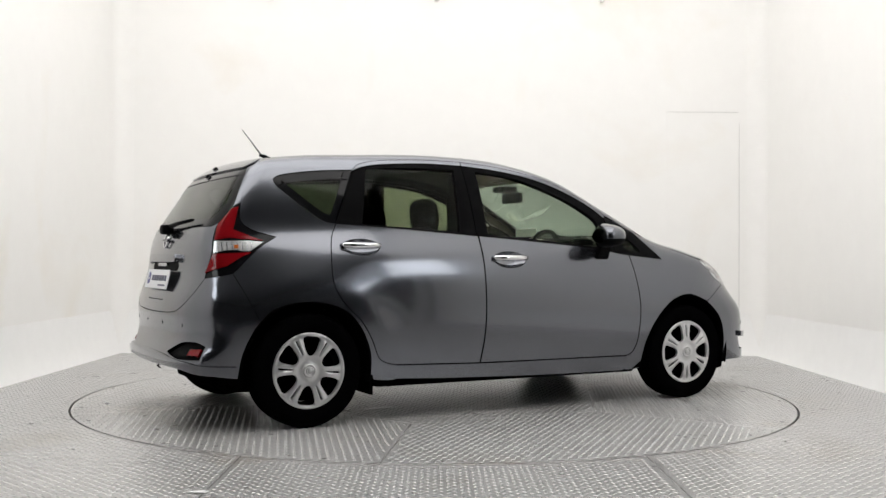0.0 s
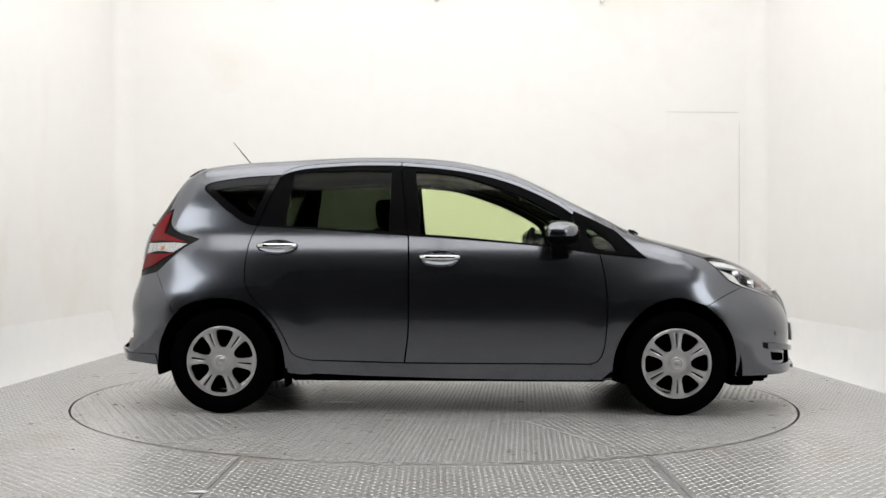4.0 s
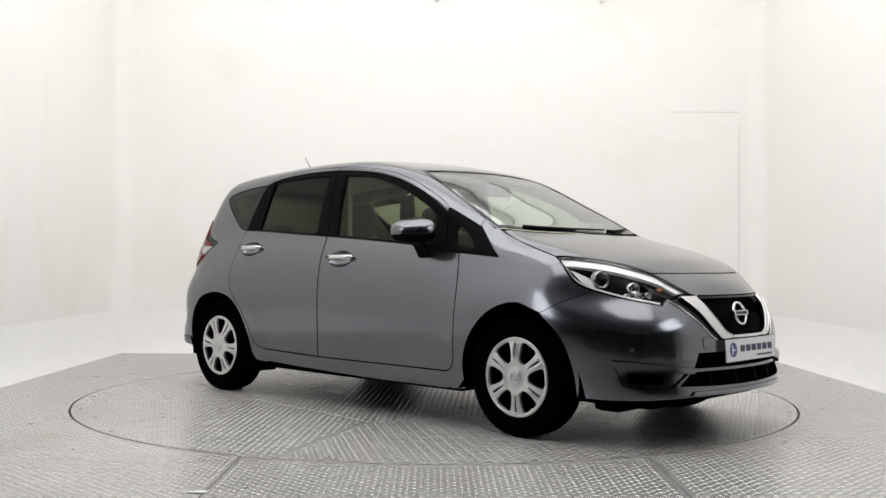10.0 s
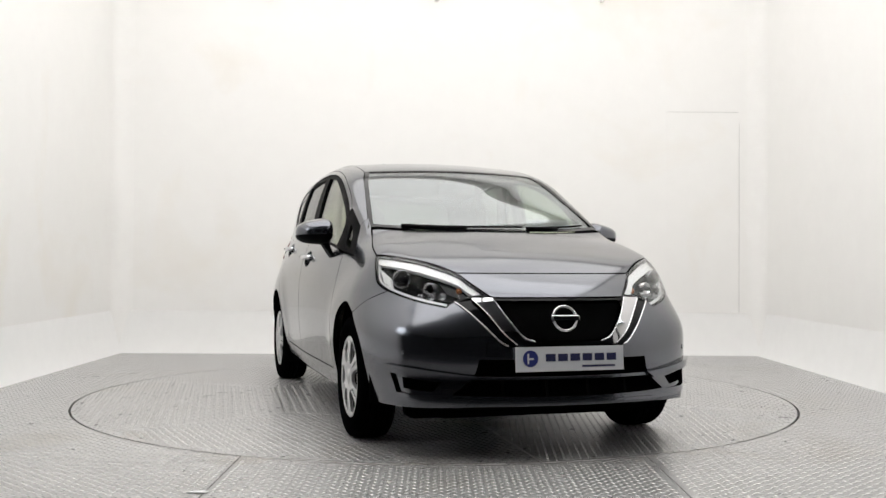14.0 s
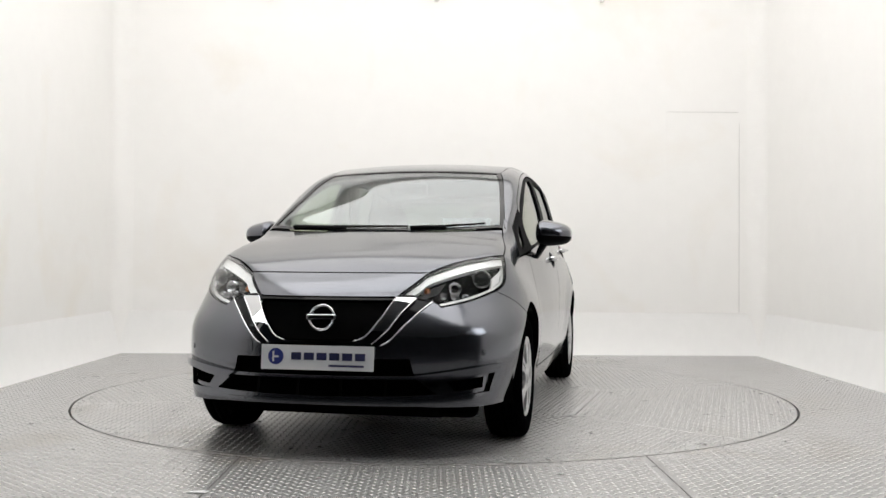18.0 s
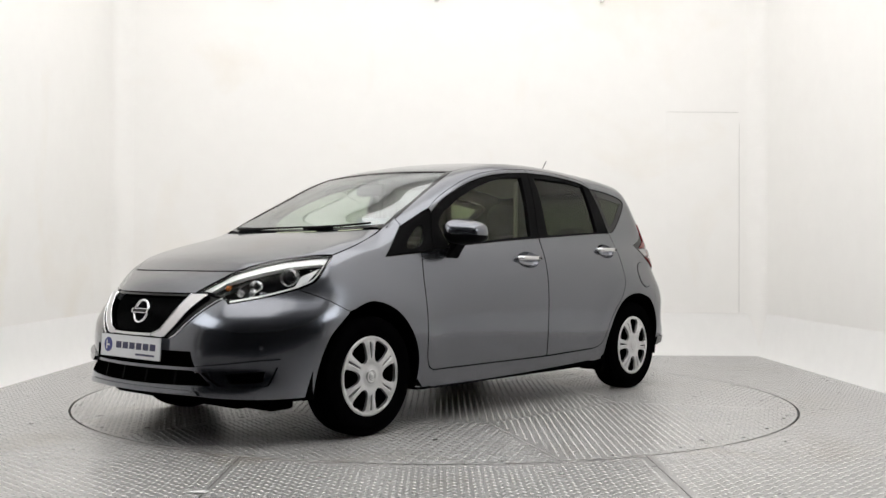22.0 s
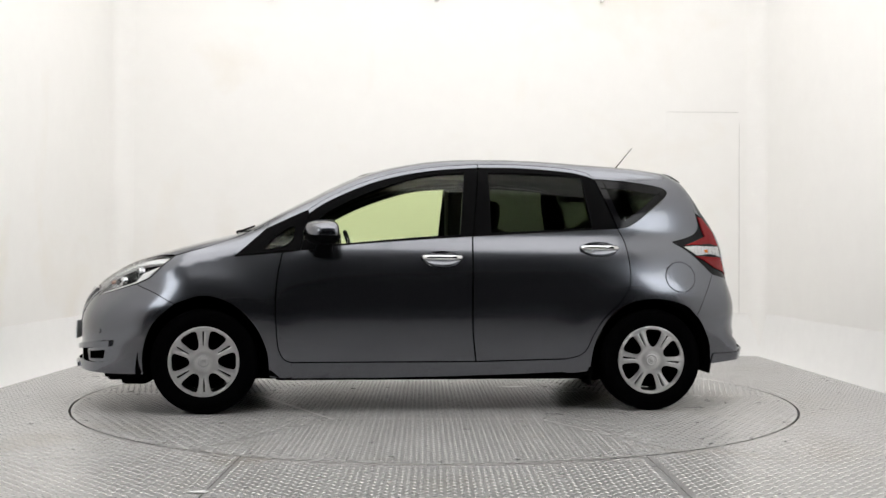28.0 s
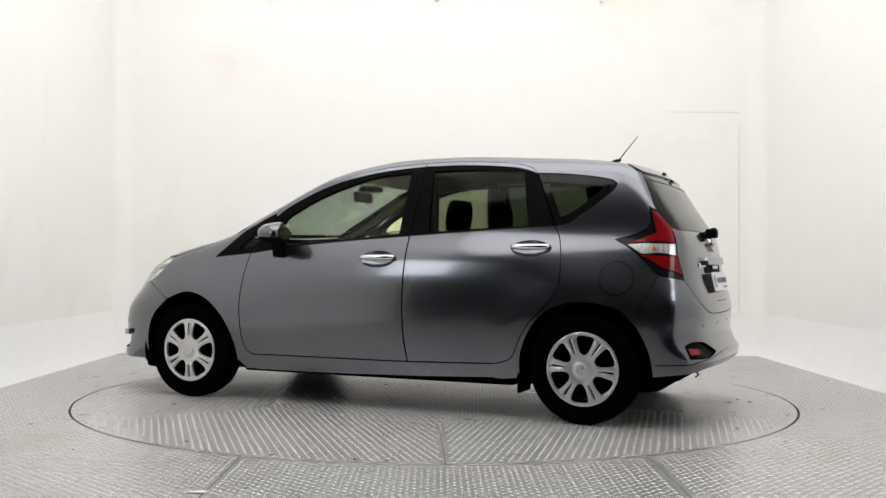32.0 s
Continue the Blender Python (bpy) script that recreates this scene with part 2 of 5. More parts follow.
def to2d(view, p):
    p = np.atleast_2d(np.asarray(p, float))
    x, y, z = p[:, 0], p[:, 1], p[:, 2]
    if view == "side":
        return np.stack([x, z], -1)
    if view == "top":
        return np.stack([x, y], -1)
    if view == "axial":
        return np.stack([x, .7 * np.arctan2(z - .75, y)], -1)
    if view == "front":
        return np.stack([.8 * np.arctan2(y, x - 1.2), z], -1)
    return np.stack([.75 * np.arctan2(y, -(x + 1.2)), z], -1)


def line(pts, step_=.025, bend=True):
    """Points along a smooth (or straight) line through pts, without its last."""
    p = np.asarray(pts, float)
    out = []
    for i in range(len(p) - 1):
        a, b = p[i], p[i + 1]
        n = max(1, int(math.ceil(np.linalg.norm(b - a) / step_)))
        t = np.arange(n)[:, None] / n
        if bend and len(p) > 2:
            m0 = (p[i + 1] - p[i - 1]) / 2 if i else b - a
            m1 = (p[i + 2] - p[i]) / 2 if i + 2 < len(p) else b - a
            out.append(a * (1 + 2 * t) * (1 - t) ** 2 + m0 * t * (1 - t) ** 2 + b * t * t * (3 - 2 * t) + m1 * t * t * (t - 1))
        else:
            out.append(a + (b - a) * t)
    return np.concatenate(out)


def loop(*runs, bend=True):
    """A closed outline of runs; each ends where the next begins."""
    return np.concatenate([line(r, bend=bend) for r in runs])


def area(q):
    return .5 * np.sum(q[:, 0] * np.roll(q[:, 1], -1) - np.roll(q[:, 0], -1) * q[:, 1])


def inset(q, d):
    if not d:
        return q
    s = 1 if area(q) > 0 else -1
    e = np.roll(q, -1, 0) - q
    e /= np.maximum(np.linalg.norm(e, axis=1, keepdims=True), 1e-9)
    n = np.stack([-e[:, 1], e[:, 0]], -1) * s
    m = n + np.roll(n, 1, 0)
    m /= np.maximum((m * m).sum(1, keepdims=True) / 2, .35)
    return q + m * d


def within(q, p):
    x, y = p[:, 0], p[:, 1]
    r = np.zeros(len(p), bool)
    for (x0, y0), (x1, y1) in zip(q, np.roll(q, -1, 0)):
        c = (y0 > y) != (y1 > y)
        r ^= c & (x < (x1 - x0) * (y - y0) / (y1 - y0 + 1e-12) + x0)
    return r


def fill(q, holes=(), grid=.035):
    """Triangles over an outline with holes; a grid of points within."""
    from mathutils import geometry
    rings = [q, *holes]
    lo, hi = q.min(0), q.max(0)
    gx, gy = np.meshgrid(np.arange(lo[0], hi[0], grid), np.arange(lo[1], hi[1], grid))
    gx = gx + (np.arange(gx.shape[0]) % 2)[:, None] * grid / 2
    g = np.stack([gx.ravel(), gy.ravel()], -1)
    edge = np.concatenate(rings)
    ok = within(q, g)
    for h in holes:
        ok &= ~within(h, g)
    g = g[ok]
    if len(g):
        far = np.min(np.linalg.norm(g[:, None] - edge[None], axis=2), 1) > grid * .45
        g = g[far]
    pts, edges, n = np.concatenate([edge, g]), [], 0
    for r in rings:
        edges += [(n + i, n + (i + 1) % len(r)) for i in range(len(r))]
        n += len(r)
    vs, _, fs, *_ = geometry.delaunay_2d_cdt([Vector(p) for p in pts], edges, [], 0, 1e-6)
    vs = np.array([v[:] for v in vs])
    tri = np.array([f for f in fs if len(f) == 3])
    c = vs[tri].mean(1)
    ok = within(q, c)
    for h in holes:
        ok &= ~within(h, c)
    return vs, tri[ok]


def panel(name, view, outline, material, parent, off=0.0, thick=.02, gap=.002, holes=(), back=None, grid=.035, sides=(1,), label="", flat=False):
    """A skin of some thickness on the car's form within an outline (points in space), for each side."""
    q = inset(outline if flat else to2d(view, outline), gap)
    vs, tri = fill(q, [inset(h if flat else to2d(view, h), -gap) for h in holes], grid)
    p = to3d(view, vs)
    n = normal(p)
    shaped = callable(off)
    if shaped:
        off = off(p)[:, None]
    front, rear = p + n * off, p + n * (off - thick)
    k = len(vs)
    cnt = {}
    for t in tri:
        for a, b in ((t[0], t[1]), (t[1], t[2]), (t[2], t[0])):
            cnt[(a, b)] = 1
    rim = [(a, b) for a, b in cnt if (b, a) not in cnt]
    # the winding that looks outwards
    t0 = tri[len(tri) // 2]
    flip = np.dot(np.cross(p[t0[1]] - p[t0[0]], p[t0[2]] - p[t0[0]]), n[t0[0]]) < 0
    made = []
    for s in sides:
        f = [tuple(t) for t in tri] + [tuple(t[::-1] + k) for t in tri] + [(b, a, a + k, b + k) for a, b in rim]
        if flip != (s < 0):
            f = [g[::-1] for g in f]
        sgn = np.array([1, s, 1.0])
        me = mesh_of(name, np.concatenate([front, rear]) * sgn, f, [material, back or material, DARK if back else material],
                     [0] * len(tri) + [1] * len(tri) + [2] * len(rim))
        nv = np.concatenate([n, -n]) * sgn
        fn = np.zeros(len(me.polygons) * 3)
        me.polygons.foreach_get("normal", fn)
        fn = fn.reshape(-1, 3)
        ln = np.zeros((len(me.loops), 3))
        vi = np.zeros(len(me.loops), np.int32)
        me.loops.foreach_get("vertex_index", vi)
        ln[:] = nv[vi]
        cut = 6 * len(tri)
        ln[cut:] = np.repeat(fn[2 * len(tri):], 4, 0)
        if shaped:
            me.set_sharp_from_angle(angle=0.8)
        else:
            me.normals_split_custom_set([tuple(v) for v in ln])
        made.append(part(name, me, None, parent[s] if isinstance(parent, dict) else parent, label))
    return made


def S(*xz):
    return to3d("side", xz)


def FR(*yz):
    q = np.array(yz, float)
    return meet(np.stack([q[:, 0] * 0 + 1.0, q[:, 0], q[:, 1]], -1), np.array([1.0, 0, 0]), 1.4)


def RR(*yz):
    q = np.array(yz, float)
    return meet(np.stack([q[:, 0] * 0 - 1.0, q[:, 0], q[:, 1]], -1), np.array([-1.0, 0, 0]), 1.4)


def TP(*xy):
    return to3d("top", xy)


# ---- the car ----
car = tagged(new("car"), "grey metallic five-door hatchback parked on the turntable", "car")
B = (1, -1)

# lines on the side (x, z)
BELT_F = [(.868, .922), (.536, .967), (.099, 1.003), (-.238, 1.026)]
BELT_R = [(-.242, 1.026), (-.655, 1.053), (-.962, 1.072), (-1.120, 1.078)]
SPLIT = [(-.238, 1.026), (-.233, .754), (-.234, .491), (-.255, .293)]
DOOR_FRONT = [(.809, .291), (.850, .308), (.880, .363), (.893, .46), (.901, .621), (.892, .783), (.868, .922)]
DOOR_REAR = [(-1.120, 1.078), (-1.157, .992), (-1.174, .858), (-1.168, .741), (-1.107, .640), (-1.021, .557), (-.954, .457), (-.903, .350), (-.845, .317), (-.785, .305)]
ROOF_CUT = [(.725, 1.173), (.613, 1.245), (.412, 1.338), (.211, 1.401), (-.027, 1.442), (-.283, 1.463)]
ROOF_CUT_R = [(-.283, 1.463), (-.542, 1.463), (-.821, 1.443), (-.945, 1.416), (-.992, 1.380)]
ARCH_F = [(.935, .214), (.950, .365), (1.019, .509), (1.147, .628), (1.305, .673), (1.461, .628)]
ARCH_R = [(-.936, .236), (-.956, .392), (-1.033, .541), (-1.152, .631), (-1.323, .661), (-1.495, .625), (-1.57, .56)]
QUARTER_TOP = [(-.992, 1.380), (-1.225, 1.363), (-1.401, 1.335), (-1.447, 1.309)]
QUARTER_LOW = [(-1.447, 1.309), (-1.430, 1.271), (-1.296, 1.160), (-1.191, 1.090), (-1.120, 1.078)]


def s3(xz):
    return S(*xz)


# front doors
DISH_F = [(-.055 + .106 * math.cos(a), .887 + .045 * math.sin(a)) for a in np.linspace(0, 2 * math.pi, 49)[:-1]]
DISH_R = [(-.992 + .104 * math.cos(a), .950 + .042 * math.sin(a)) for a in np.linspace(0, 2 * math.pi, 49)[:-1]]
front_door = dict(zip(B, panel("front_door", "side", loop(s3(BELT_F), s3(SPLIT), s3([(-.255, .293), (.278, .292), (.809, .291)]), s3(DOOR_FRONT)),
                               PAINT, car, gap=.0044, thick=.035, back=TRIM, sides=B, grid=.03, holes=[s3(DISH_F)])))
rear_door = dict(zip(B, panel("rear_door", "side", loop(s3(BELT_R), s3(DOOR_REAR), s3([(-.785, .305), (-.255, .293)]), s3(SPLIT[::-1])),
                              PAINT, car, gap=.0044, thick=.035, back=TRIM, sides=B, grid=.03, holes=[s3(DISH_R)])))
GLASS_F = loop(s3([(.640, .968), (.10, 1.018), (-.165, 1.036)]), s3([(-.165, 1.036), (-.198, 1.407)]),
               s3([(-.198, 1.407), (.047, 1.382), (.307, 1.303), (.486, 1.226), (.630, 1.143), (.668, 1.09)]), s3([(.668, 1.09), (.640, .968)]))
FRAME_F = loop(s3([(.762, .938), (.536, .962), (.099, 1.000), (-.243, 1.024)]), s3([(-.243, 1.024), (-.285, 1.437)]),
               s3([(-.285, 1.437), (-.027, 1.416), (.211, 1.374), (.412, 1.311), (.613, 1.218), (.715, 1.148)]), s3([(.715, 1.148), (.762, .938)]))
panel("window_frame", "side", FRAME_F, TRIM, front_door, off=-.003, thick=.03, gap=.002, holes=[GLASS_F], sides=B, label="black window frame and pillar cover")
panel("window_pane", "side", GLASS_F, GREEN, front_door, off=-.014, thick=.004, gap=0, sides=B, label="pale green tinted glass")
panel("door_top_rail", "side", loop(s3([(-.285, 1.439), (-.027, 1.418), (.211, 1.376), (.412, 1.313), (.613, 1.220), (.718, 1.150)]),
                                    s3([(.718, 1.150), (.725, 1.173)]), s3(ROOF_CUT), s3([(-.283, 1.463), (-.285, 1.439)])), PAINT, front_door, gap=.002, thick=.03, back=TRIM, sides=B)
GLASS_R = loop(s3([(-.354, 1.049), (-.65, 1.064), (-.962, 1.080)]), s3([(-.962, 1.080), (-.909, 1.394)]), s3([(-.909, 1.394), (-.62, 1.409), (-.346, 1.410)]), s3([(-.346, 1.410), (-.354, 1.049)]))
FRAME_R = loop(s3([(-.245, 1.024), (-.655, 1.050), (-.962, 1.069), (-1.118, 1.076)]), s3([(-1.118, 1.076), (-.998, 1.368)]),
               s3([(-.998, 1.368), (-.945, 1.392), (-.821, 1.417), (-.542, 1.437), (-.287, 1.437)]), s3([(-.287, 1.437), (-.245, 1.024)]))
panel("window_frame", "side", FRAME_R, TRIM, rear_door, off=-.003, thick=.03, gap=.002, holes=[GLASS_R], sides=B, label="black window frame and pillar cover")
panel("window_pane", "side", GLASS_R, PRIVACY, rear_door, off=-.014, thick=.004, gap=0, sides=B, label="dark privacy glass")
panel("door_top_rail", "side", loop(s3([(-.287, 1.439), (-.542, 1.439), (-.821, 1.419), (-.945, 1.394), (-.998, 1.370)]), s3([(-.998, 1.370), (-.992, 1.380)]),
                                    s3(ROOF_CUT_R[::-1]), s3([(-.283, 1.463), (-.287, 1.439)])), PAINT, rear_door, gap=.002, thick=.03, back=TRIM, sides=B)

# fixed front quarter panes in their black corner
TRI = loop(s3([(1.134, .902), (.762, .938)]), s3([(.762, .938), (.715, 1.165)]), s3([(.715, 1.165), (.80, 1.140), (.955, 1.066)]), s3([(.955, 1.066), (1.064, .964), (1.134, .902)]))
TRIG = loop(s3([(.974, .945), (.915, 1.005), (.83, 1.067), (.803, 1.070), (.800, 1.05), (.815, 1.005), (.85, .968), (.90, .950), (.974, .945)]))
corner = dict(zip(B, panel("front_quarter_window", "side", TRI, TRIM, car, off=-.002, gap=.002, thick=.025, holes=[TRIG], sides=B, label="black corner trim around a small pane")))
panel("window_pane", "side", TRIG, GREEN, corner, off=-.010, thick=.004, gap=0, sides=B)

# rear quarter panes
QUART = loop(s3(QUARTER_TOP), s3(QUARTER_LOW), s3([(-1.120, 1.078), (-.992, 1.380)]))
panel("rear_quarter_pane", "axial", QUART, PRIVACY, car, off=-.006, thick=.005, gap=.002, sides=B, label="dark privacy glass rear quarter window")
panel("pane_border", "axial", to2d("axial", QUART), GLOSS, car, off=-.0035, thick=.0015, gap=.003, holes=[inset(to2d("axial", QUART), .042)], sides=B, flat=True, label="black border of the quarter window")

panel("pillar_seal", "side", s3([(-1.135, 1.06), (-1.085, 1.06), (-.965, 1.385), (-1.02, 1.385)]), DARK, car, off=-.02, thick=.012, gap=0, sides=B, grid=.06)

def seal(xz, w=.016):
    """A dark rubber strip behind a door joint."""
    c = line(s3(xz))[:, [0, 2]]
    t = np.gradient(c, axis=0)
    t /= np.linalg.norm(t, axis=1, keepdims=True)
    n = np.stack([-t[:, 1], t[:, 0]], -1) * w
    panel("door_seal", "side", np.concatenate([c + n, (c - n)[::-1]]), DARK, car, off=-.010, thick=.006, gap=0, sides=B, grid=.08, flat=True)


seal(SPLIT)
seal(DOOR_FRONT)
seal(DOOR_REAR)
seal([(-.785, .304), (-.255, .292), (.278, .291), (.809, .290)])
seal([(-.283, 1.463), (-.284, 1.44)])
seal([(-.240, 1.03), (-.286, 1.45)])

# front fenders
HOOD_EDGE = TP((1.475, .722), (1.385, .716), (1.296, .703), (1.14, .668), (1.07, .655))
LAMP_LOW = np.concatenate([HOOD_EDGE[:1], S((1.546, .84), (1.613, .773), (1.697, .735))])
LAMP_LOW2 = np.concatenate([LAMP_LOW[-1:], FR((.634, .695), (.515, .666))])
LAMP_IN = FR((.515, .666), (.475, .692), (.40, .714), (.325, .720))
LAMP_TOP = np.concatenate([FR((.325, .720), (.397, .785), (.432, .822)), TP((1.70, .555), (1.588, .662)), HOOD_EDGE[:1]])
BUMP_CUT = S((1.461, .628), (1.484, .636), (1.578, .686), (1.697, .735))
panel("front_fender", "side", loop(S((.955, 1.068), (1.064, .966), (1.138, .898)), S((1.138, .898), (.868, .922)), s3(DOOR_FRONT[::-1]), S((.809, .291), (.809, .205), (.935, .205), (.935, .214)),
                                   s3(ARCH_F), BUMP_CUT, LAMP_LOW[::-1], HOOD_EDGE, [HOOD_EDGE[-1], (1.04, .675, 1.06), S((.955, 1.105))[0]], S((.955, 1.105), (.955, 1.068))),
      PAINT, car, gap=.0022, thick=.02, back=DARK, sides=B, grid=.03)

# rear side panels with the roof rails
SCREEN = TP((1.04, .672), (.90, .643), (.57, .588), (.34, .535))
ROOF_SIDE = TP((.34, .535), (0, .545), (-.5, .55), (-1.0, .54), (-1.50, .52))
HATCH_SIDE = np.array([(-1.545, .565, 1.409), (-1.571, .586, 1.371), (-1.609, .641, 1.227), (-1.624, .654, 1.177)])
TAIL_FRONT = np.array([(-1.624, .654, 1.177), (-1.632, .676, 1.087), (-1.576, .698, 1.035), (-1.453, .726, .999)])
TAIL_LOW = np.array([(-1.453, .726, .999), (-1.556, .742, .935), (-1.693, .752, .806)])
BUMP_CUT_R = S((-1.693, .806), (-1.63, .68), (-1.57, .56))
panel("side_panel", "axial", loop(S((.955, 1.066), (.80, 1.140), (.725, 1.173)), s3(ROOF_CUT), s3(ROOF_CUT_R), s3(QUARTER_TOP), s3(QUARTER_LOW), s3(DOOR_REAR), S((-.785, .305), (-.785, .225), (-.936, .232), (-.936, .236)),
                                  s3(ARCH_R), BUMP_CUT_R[::-1], TAIL_LOW[::-1], TAIL_FRONT[::-1], HATCH_SIDE[::-1], [HATCH_SIDE[0], ROOF_SIDE[-1]], ROOF_SIDE[::-1], SCREEN[::-1], [SCREEN[0], S((.955, 1.105))[0]], S((.955, 1.105), (.955, 1.066))),
      PAINT, car, gap=.0007, thick=.03, back=LINING, sides=B, grid=.03)
panel("sill", "side", loop(S((.809, .289), (.3, .290), (-.255, .291), (-.785, .303)), S((-.785, .303), (-.785, .228)), S((-.785, .228), (-.45, .215), (.21, .20), (.809, .197)), S((.809, .197), (.809, .289))),
      PAINT, car, gap=.001, thick=.03, back=DARK, sides=B)
fuel = np.array([(-1.481 + .093 * math.cos(a), .789 + .090 * math.sin(a)) for a in np.linspace(0, 2 * math.pi, 33)[:-1]])
panel("fuel_flap", "side", fuel, PAINT, car, off=.0035, thick=.003, gap=.003, sides=(1,), flat=True)
panel("flap_gap", "side", fuel, DARK, car, off=.0012, thick=.001, gap=-.0005, sides=(1,), flat=True)

# roof, windscreen, bonnet
def across(x, k, y, n=13):
    return TP(*[(x - k * v * v, v) for v in np.linspace(-y, y, n)])


SC_TOP, SC_LOW = across(.42, .28, .535), across(1.215, .385, .672)
mirror_y = np.array([1, -1, 1.0])
panel("roof", "top", loop(SC_TOP, ROOF_SIDE, across(-1.53, -.02, .52)[::-1], (ROOF_SIDE * mirror_y)[::-1]), PAINT, car, gap=.001, thick=.03, back=BEIGE, grid=.04)
screen = panel("windscreen", "top", loop(SC_LOW, SCREEN, SC_TOP[::-1], (SCREEN * mirror_y)[::-1]), SCREEN_GLASS, car, off=-.004, thick=.005, gap=.010, grid=.05, label="pale green tinted windscreen")[0]
WS_IN = loop(across(1.185, .40, .635), TP((1.02, .635), (.57, .560), (.36, .510)), across(.44, .28, .51)[::-1], TP((1.02, -.635), (.57, -.560), (.36, -.510))[::-1])
panel("screen_seal", "top", loop(SC_LOW, SCREEN, SC_TOP[::-1], (SCREEN * mirror_y)[::-1]), GLOSS, screen, off=-.0005, thick=.003, gap=.002, holes=[WS_IN], grid=.05, label="black windscreen border")
HOOD_REAR = across(1.262, .42, .655)
panel("bonnet", "top", loop(HOOD_REAR, HOOD_EDGE[::-1], LAMP_TOP[::-1][:4], [LAMP_TOP[2], FR((.43, .822))[0]], FR(*[(v, .822) for v in np.linspace(.43, -.43, 11)]),
                            (LAMP_TOP * mirror_y)[2:], HOOD_EDGE * mirror_y), PAINT, car, gap=.0025, thick=.02, back=DARK, grid=.035)
panel("cowl", "top", loop(across(1.262, .42, .655), across(1.205, .385, .66)[::-1]), TRIM, car, off=-.012, thick=.02, gap=0, grid=.05, label="black cowl under the wipers")
panel("nose_panel", "front", loop(FR(*[(v, .820) for v in np.linspace(-.43, .43, 11)]), LAMP_TOP[2::-1], FR(*[(v, .715) for v in np.linspace(.325, -.325, 9)]), (LAMP_TOP * mirror_y)[:3]), PAINT, car, gap=.002, thick=.02, back=DARK)

# front bumper with its openings
WING_LOW = np.concatenate([LAMP_IN[1:2], FR((.434, .654), (.370, .586), (.310, .523), (.27, .502))])
WING = np.concatenate([LAMP_IN[:1], WING_LOW])
LOWER = loop(FR(*[(v, .445) for v in np.linspace(-.40, .40, 9)]), FR((.40, .445), (.425, .368), (.510, .293)), FR((.510, .293), (.35, .288), (0, .285), (-.35, .288), (-.510, .293)), FR((-.510, .293), (-.425, .368), (-.40, .445)))
POD = loop(FR((.455, .347), (.616, .365), (.742, .380)), FR((.742, .380), (.735, .352), (.720, .292)), FR((.720, .292), (.654, .288), (.545, .290)), FR((.545, .290), (.455, .347)))
BUMP_HALF = loop([FR((0, .50))[0], FR((.27, .502))[0]], WING[::-1], LAMP_LOW2[::-1], BUMP_CUT[::-1], S((1.461, .628), (1.585, .51), (1.639, .367), (1.644, .225)),
                 np.concatenate([S((1.644, .225)), FR((.70, .228), (.50, .236), (.35, .247), (0, .254))]))
BUMP = np.concatenate([BUMP_HALF, (BUMP_HALF * mirror_y)[::-1]])
fbump = panel("front_bumper", "front", BUMP, PAINT, car, gap=.001, thick=.025, back=DARK, holes=[LOWER, POD, (POD * mirror_y)[::-1]], grid=.03)[0]
# near-black sheet in the opening, its colour giving the shade of the void
panel("intake_backing", "front", LOWER, DARK, fbump, off=-.022, thick=.07, gap=-.004, label="black sheet for the shaded void behind the intake")
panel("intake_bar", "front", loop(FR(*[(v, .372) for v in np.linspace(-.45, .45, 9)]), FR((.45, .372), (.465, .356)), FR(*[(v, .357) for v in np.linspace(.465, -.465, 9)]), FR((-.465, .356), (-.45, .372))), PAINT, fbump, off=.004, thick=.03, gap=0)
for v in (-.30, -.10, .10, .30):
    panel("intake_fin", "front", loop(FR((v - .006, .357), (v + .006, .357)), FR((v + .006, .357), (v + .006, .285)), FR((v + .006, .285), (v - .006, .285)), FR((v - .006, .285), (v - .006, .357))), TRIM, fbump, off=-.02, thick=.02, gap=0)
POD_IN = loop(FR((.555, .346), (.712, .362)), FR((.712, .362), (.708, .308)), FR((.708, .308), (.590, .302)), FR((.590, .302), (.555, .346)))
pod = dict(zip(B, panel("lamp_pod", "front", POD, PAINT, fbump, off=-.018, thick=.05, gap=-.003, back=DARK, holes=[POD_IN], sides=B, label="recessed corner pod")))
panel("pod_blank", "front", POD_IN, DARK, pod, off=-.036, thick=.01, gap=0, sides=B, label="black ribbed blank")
LEDGE = FR((.405, .374), (.557, .392), (.685, .409), (.735, .414), (.750, .416))
panel("pod_bar", "front", loop(LEDGE, FR((.750, .416), (.748, .40), (.744, .382)), FR((.744, .382), (.616, .366), (.440, .347)), FR((.440, .347), (.405, .374))), PAINT, pod, off=.022, thick=.045, gap=0, sides=B, grid=.02, label="ledge above the pod")
panel("front_lip", "front", loop(FR(*[(v, .268 - .02 * v * v) for v in np.linspace(-.44, .44, 9)]), FR((.44, .264), (.46, .246)), FR(*[(v, .247 - .02 * v * v) for v in np.linspace(.46, -.46, 9)]), FR((-.46, .246), (-.44, .264))), PAINT, fbump, off=.012, thick=.02, gap=0, grid=.02)
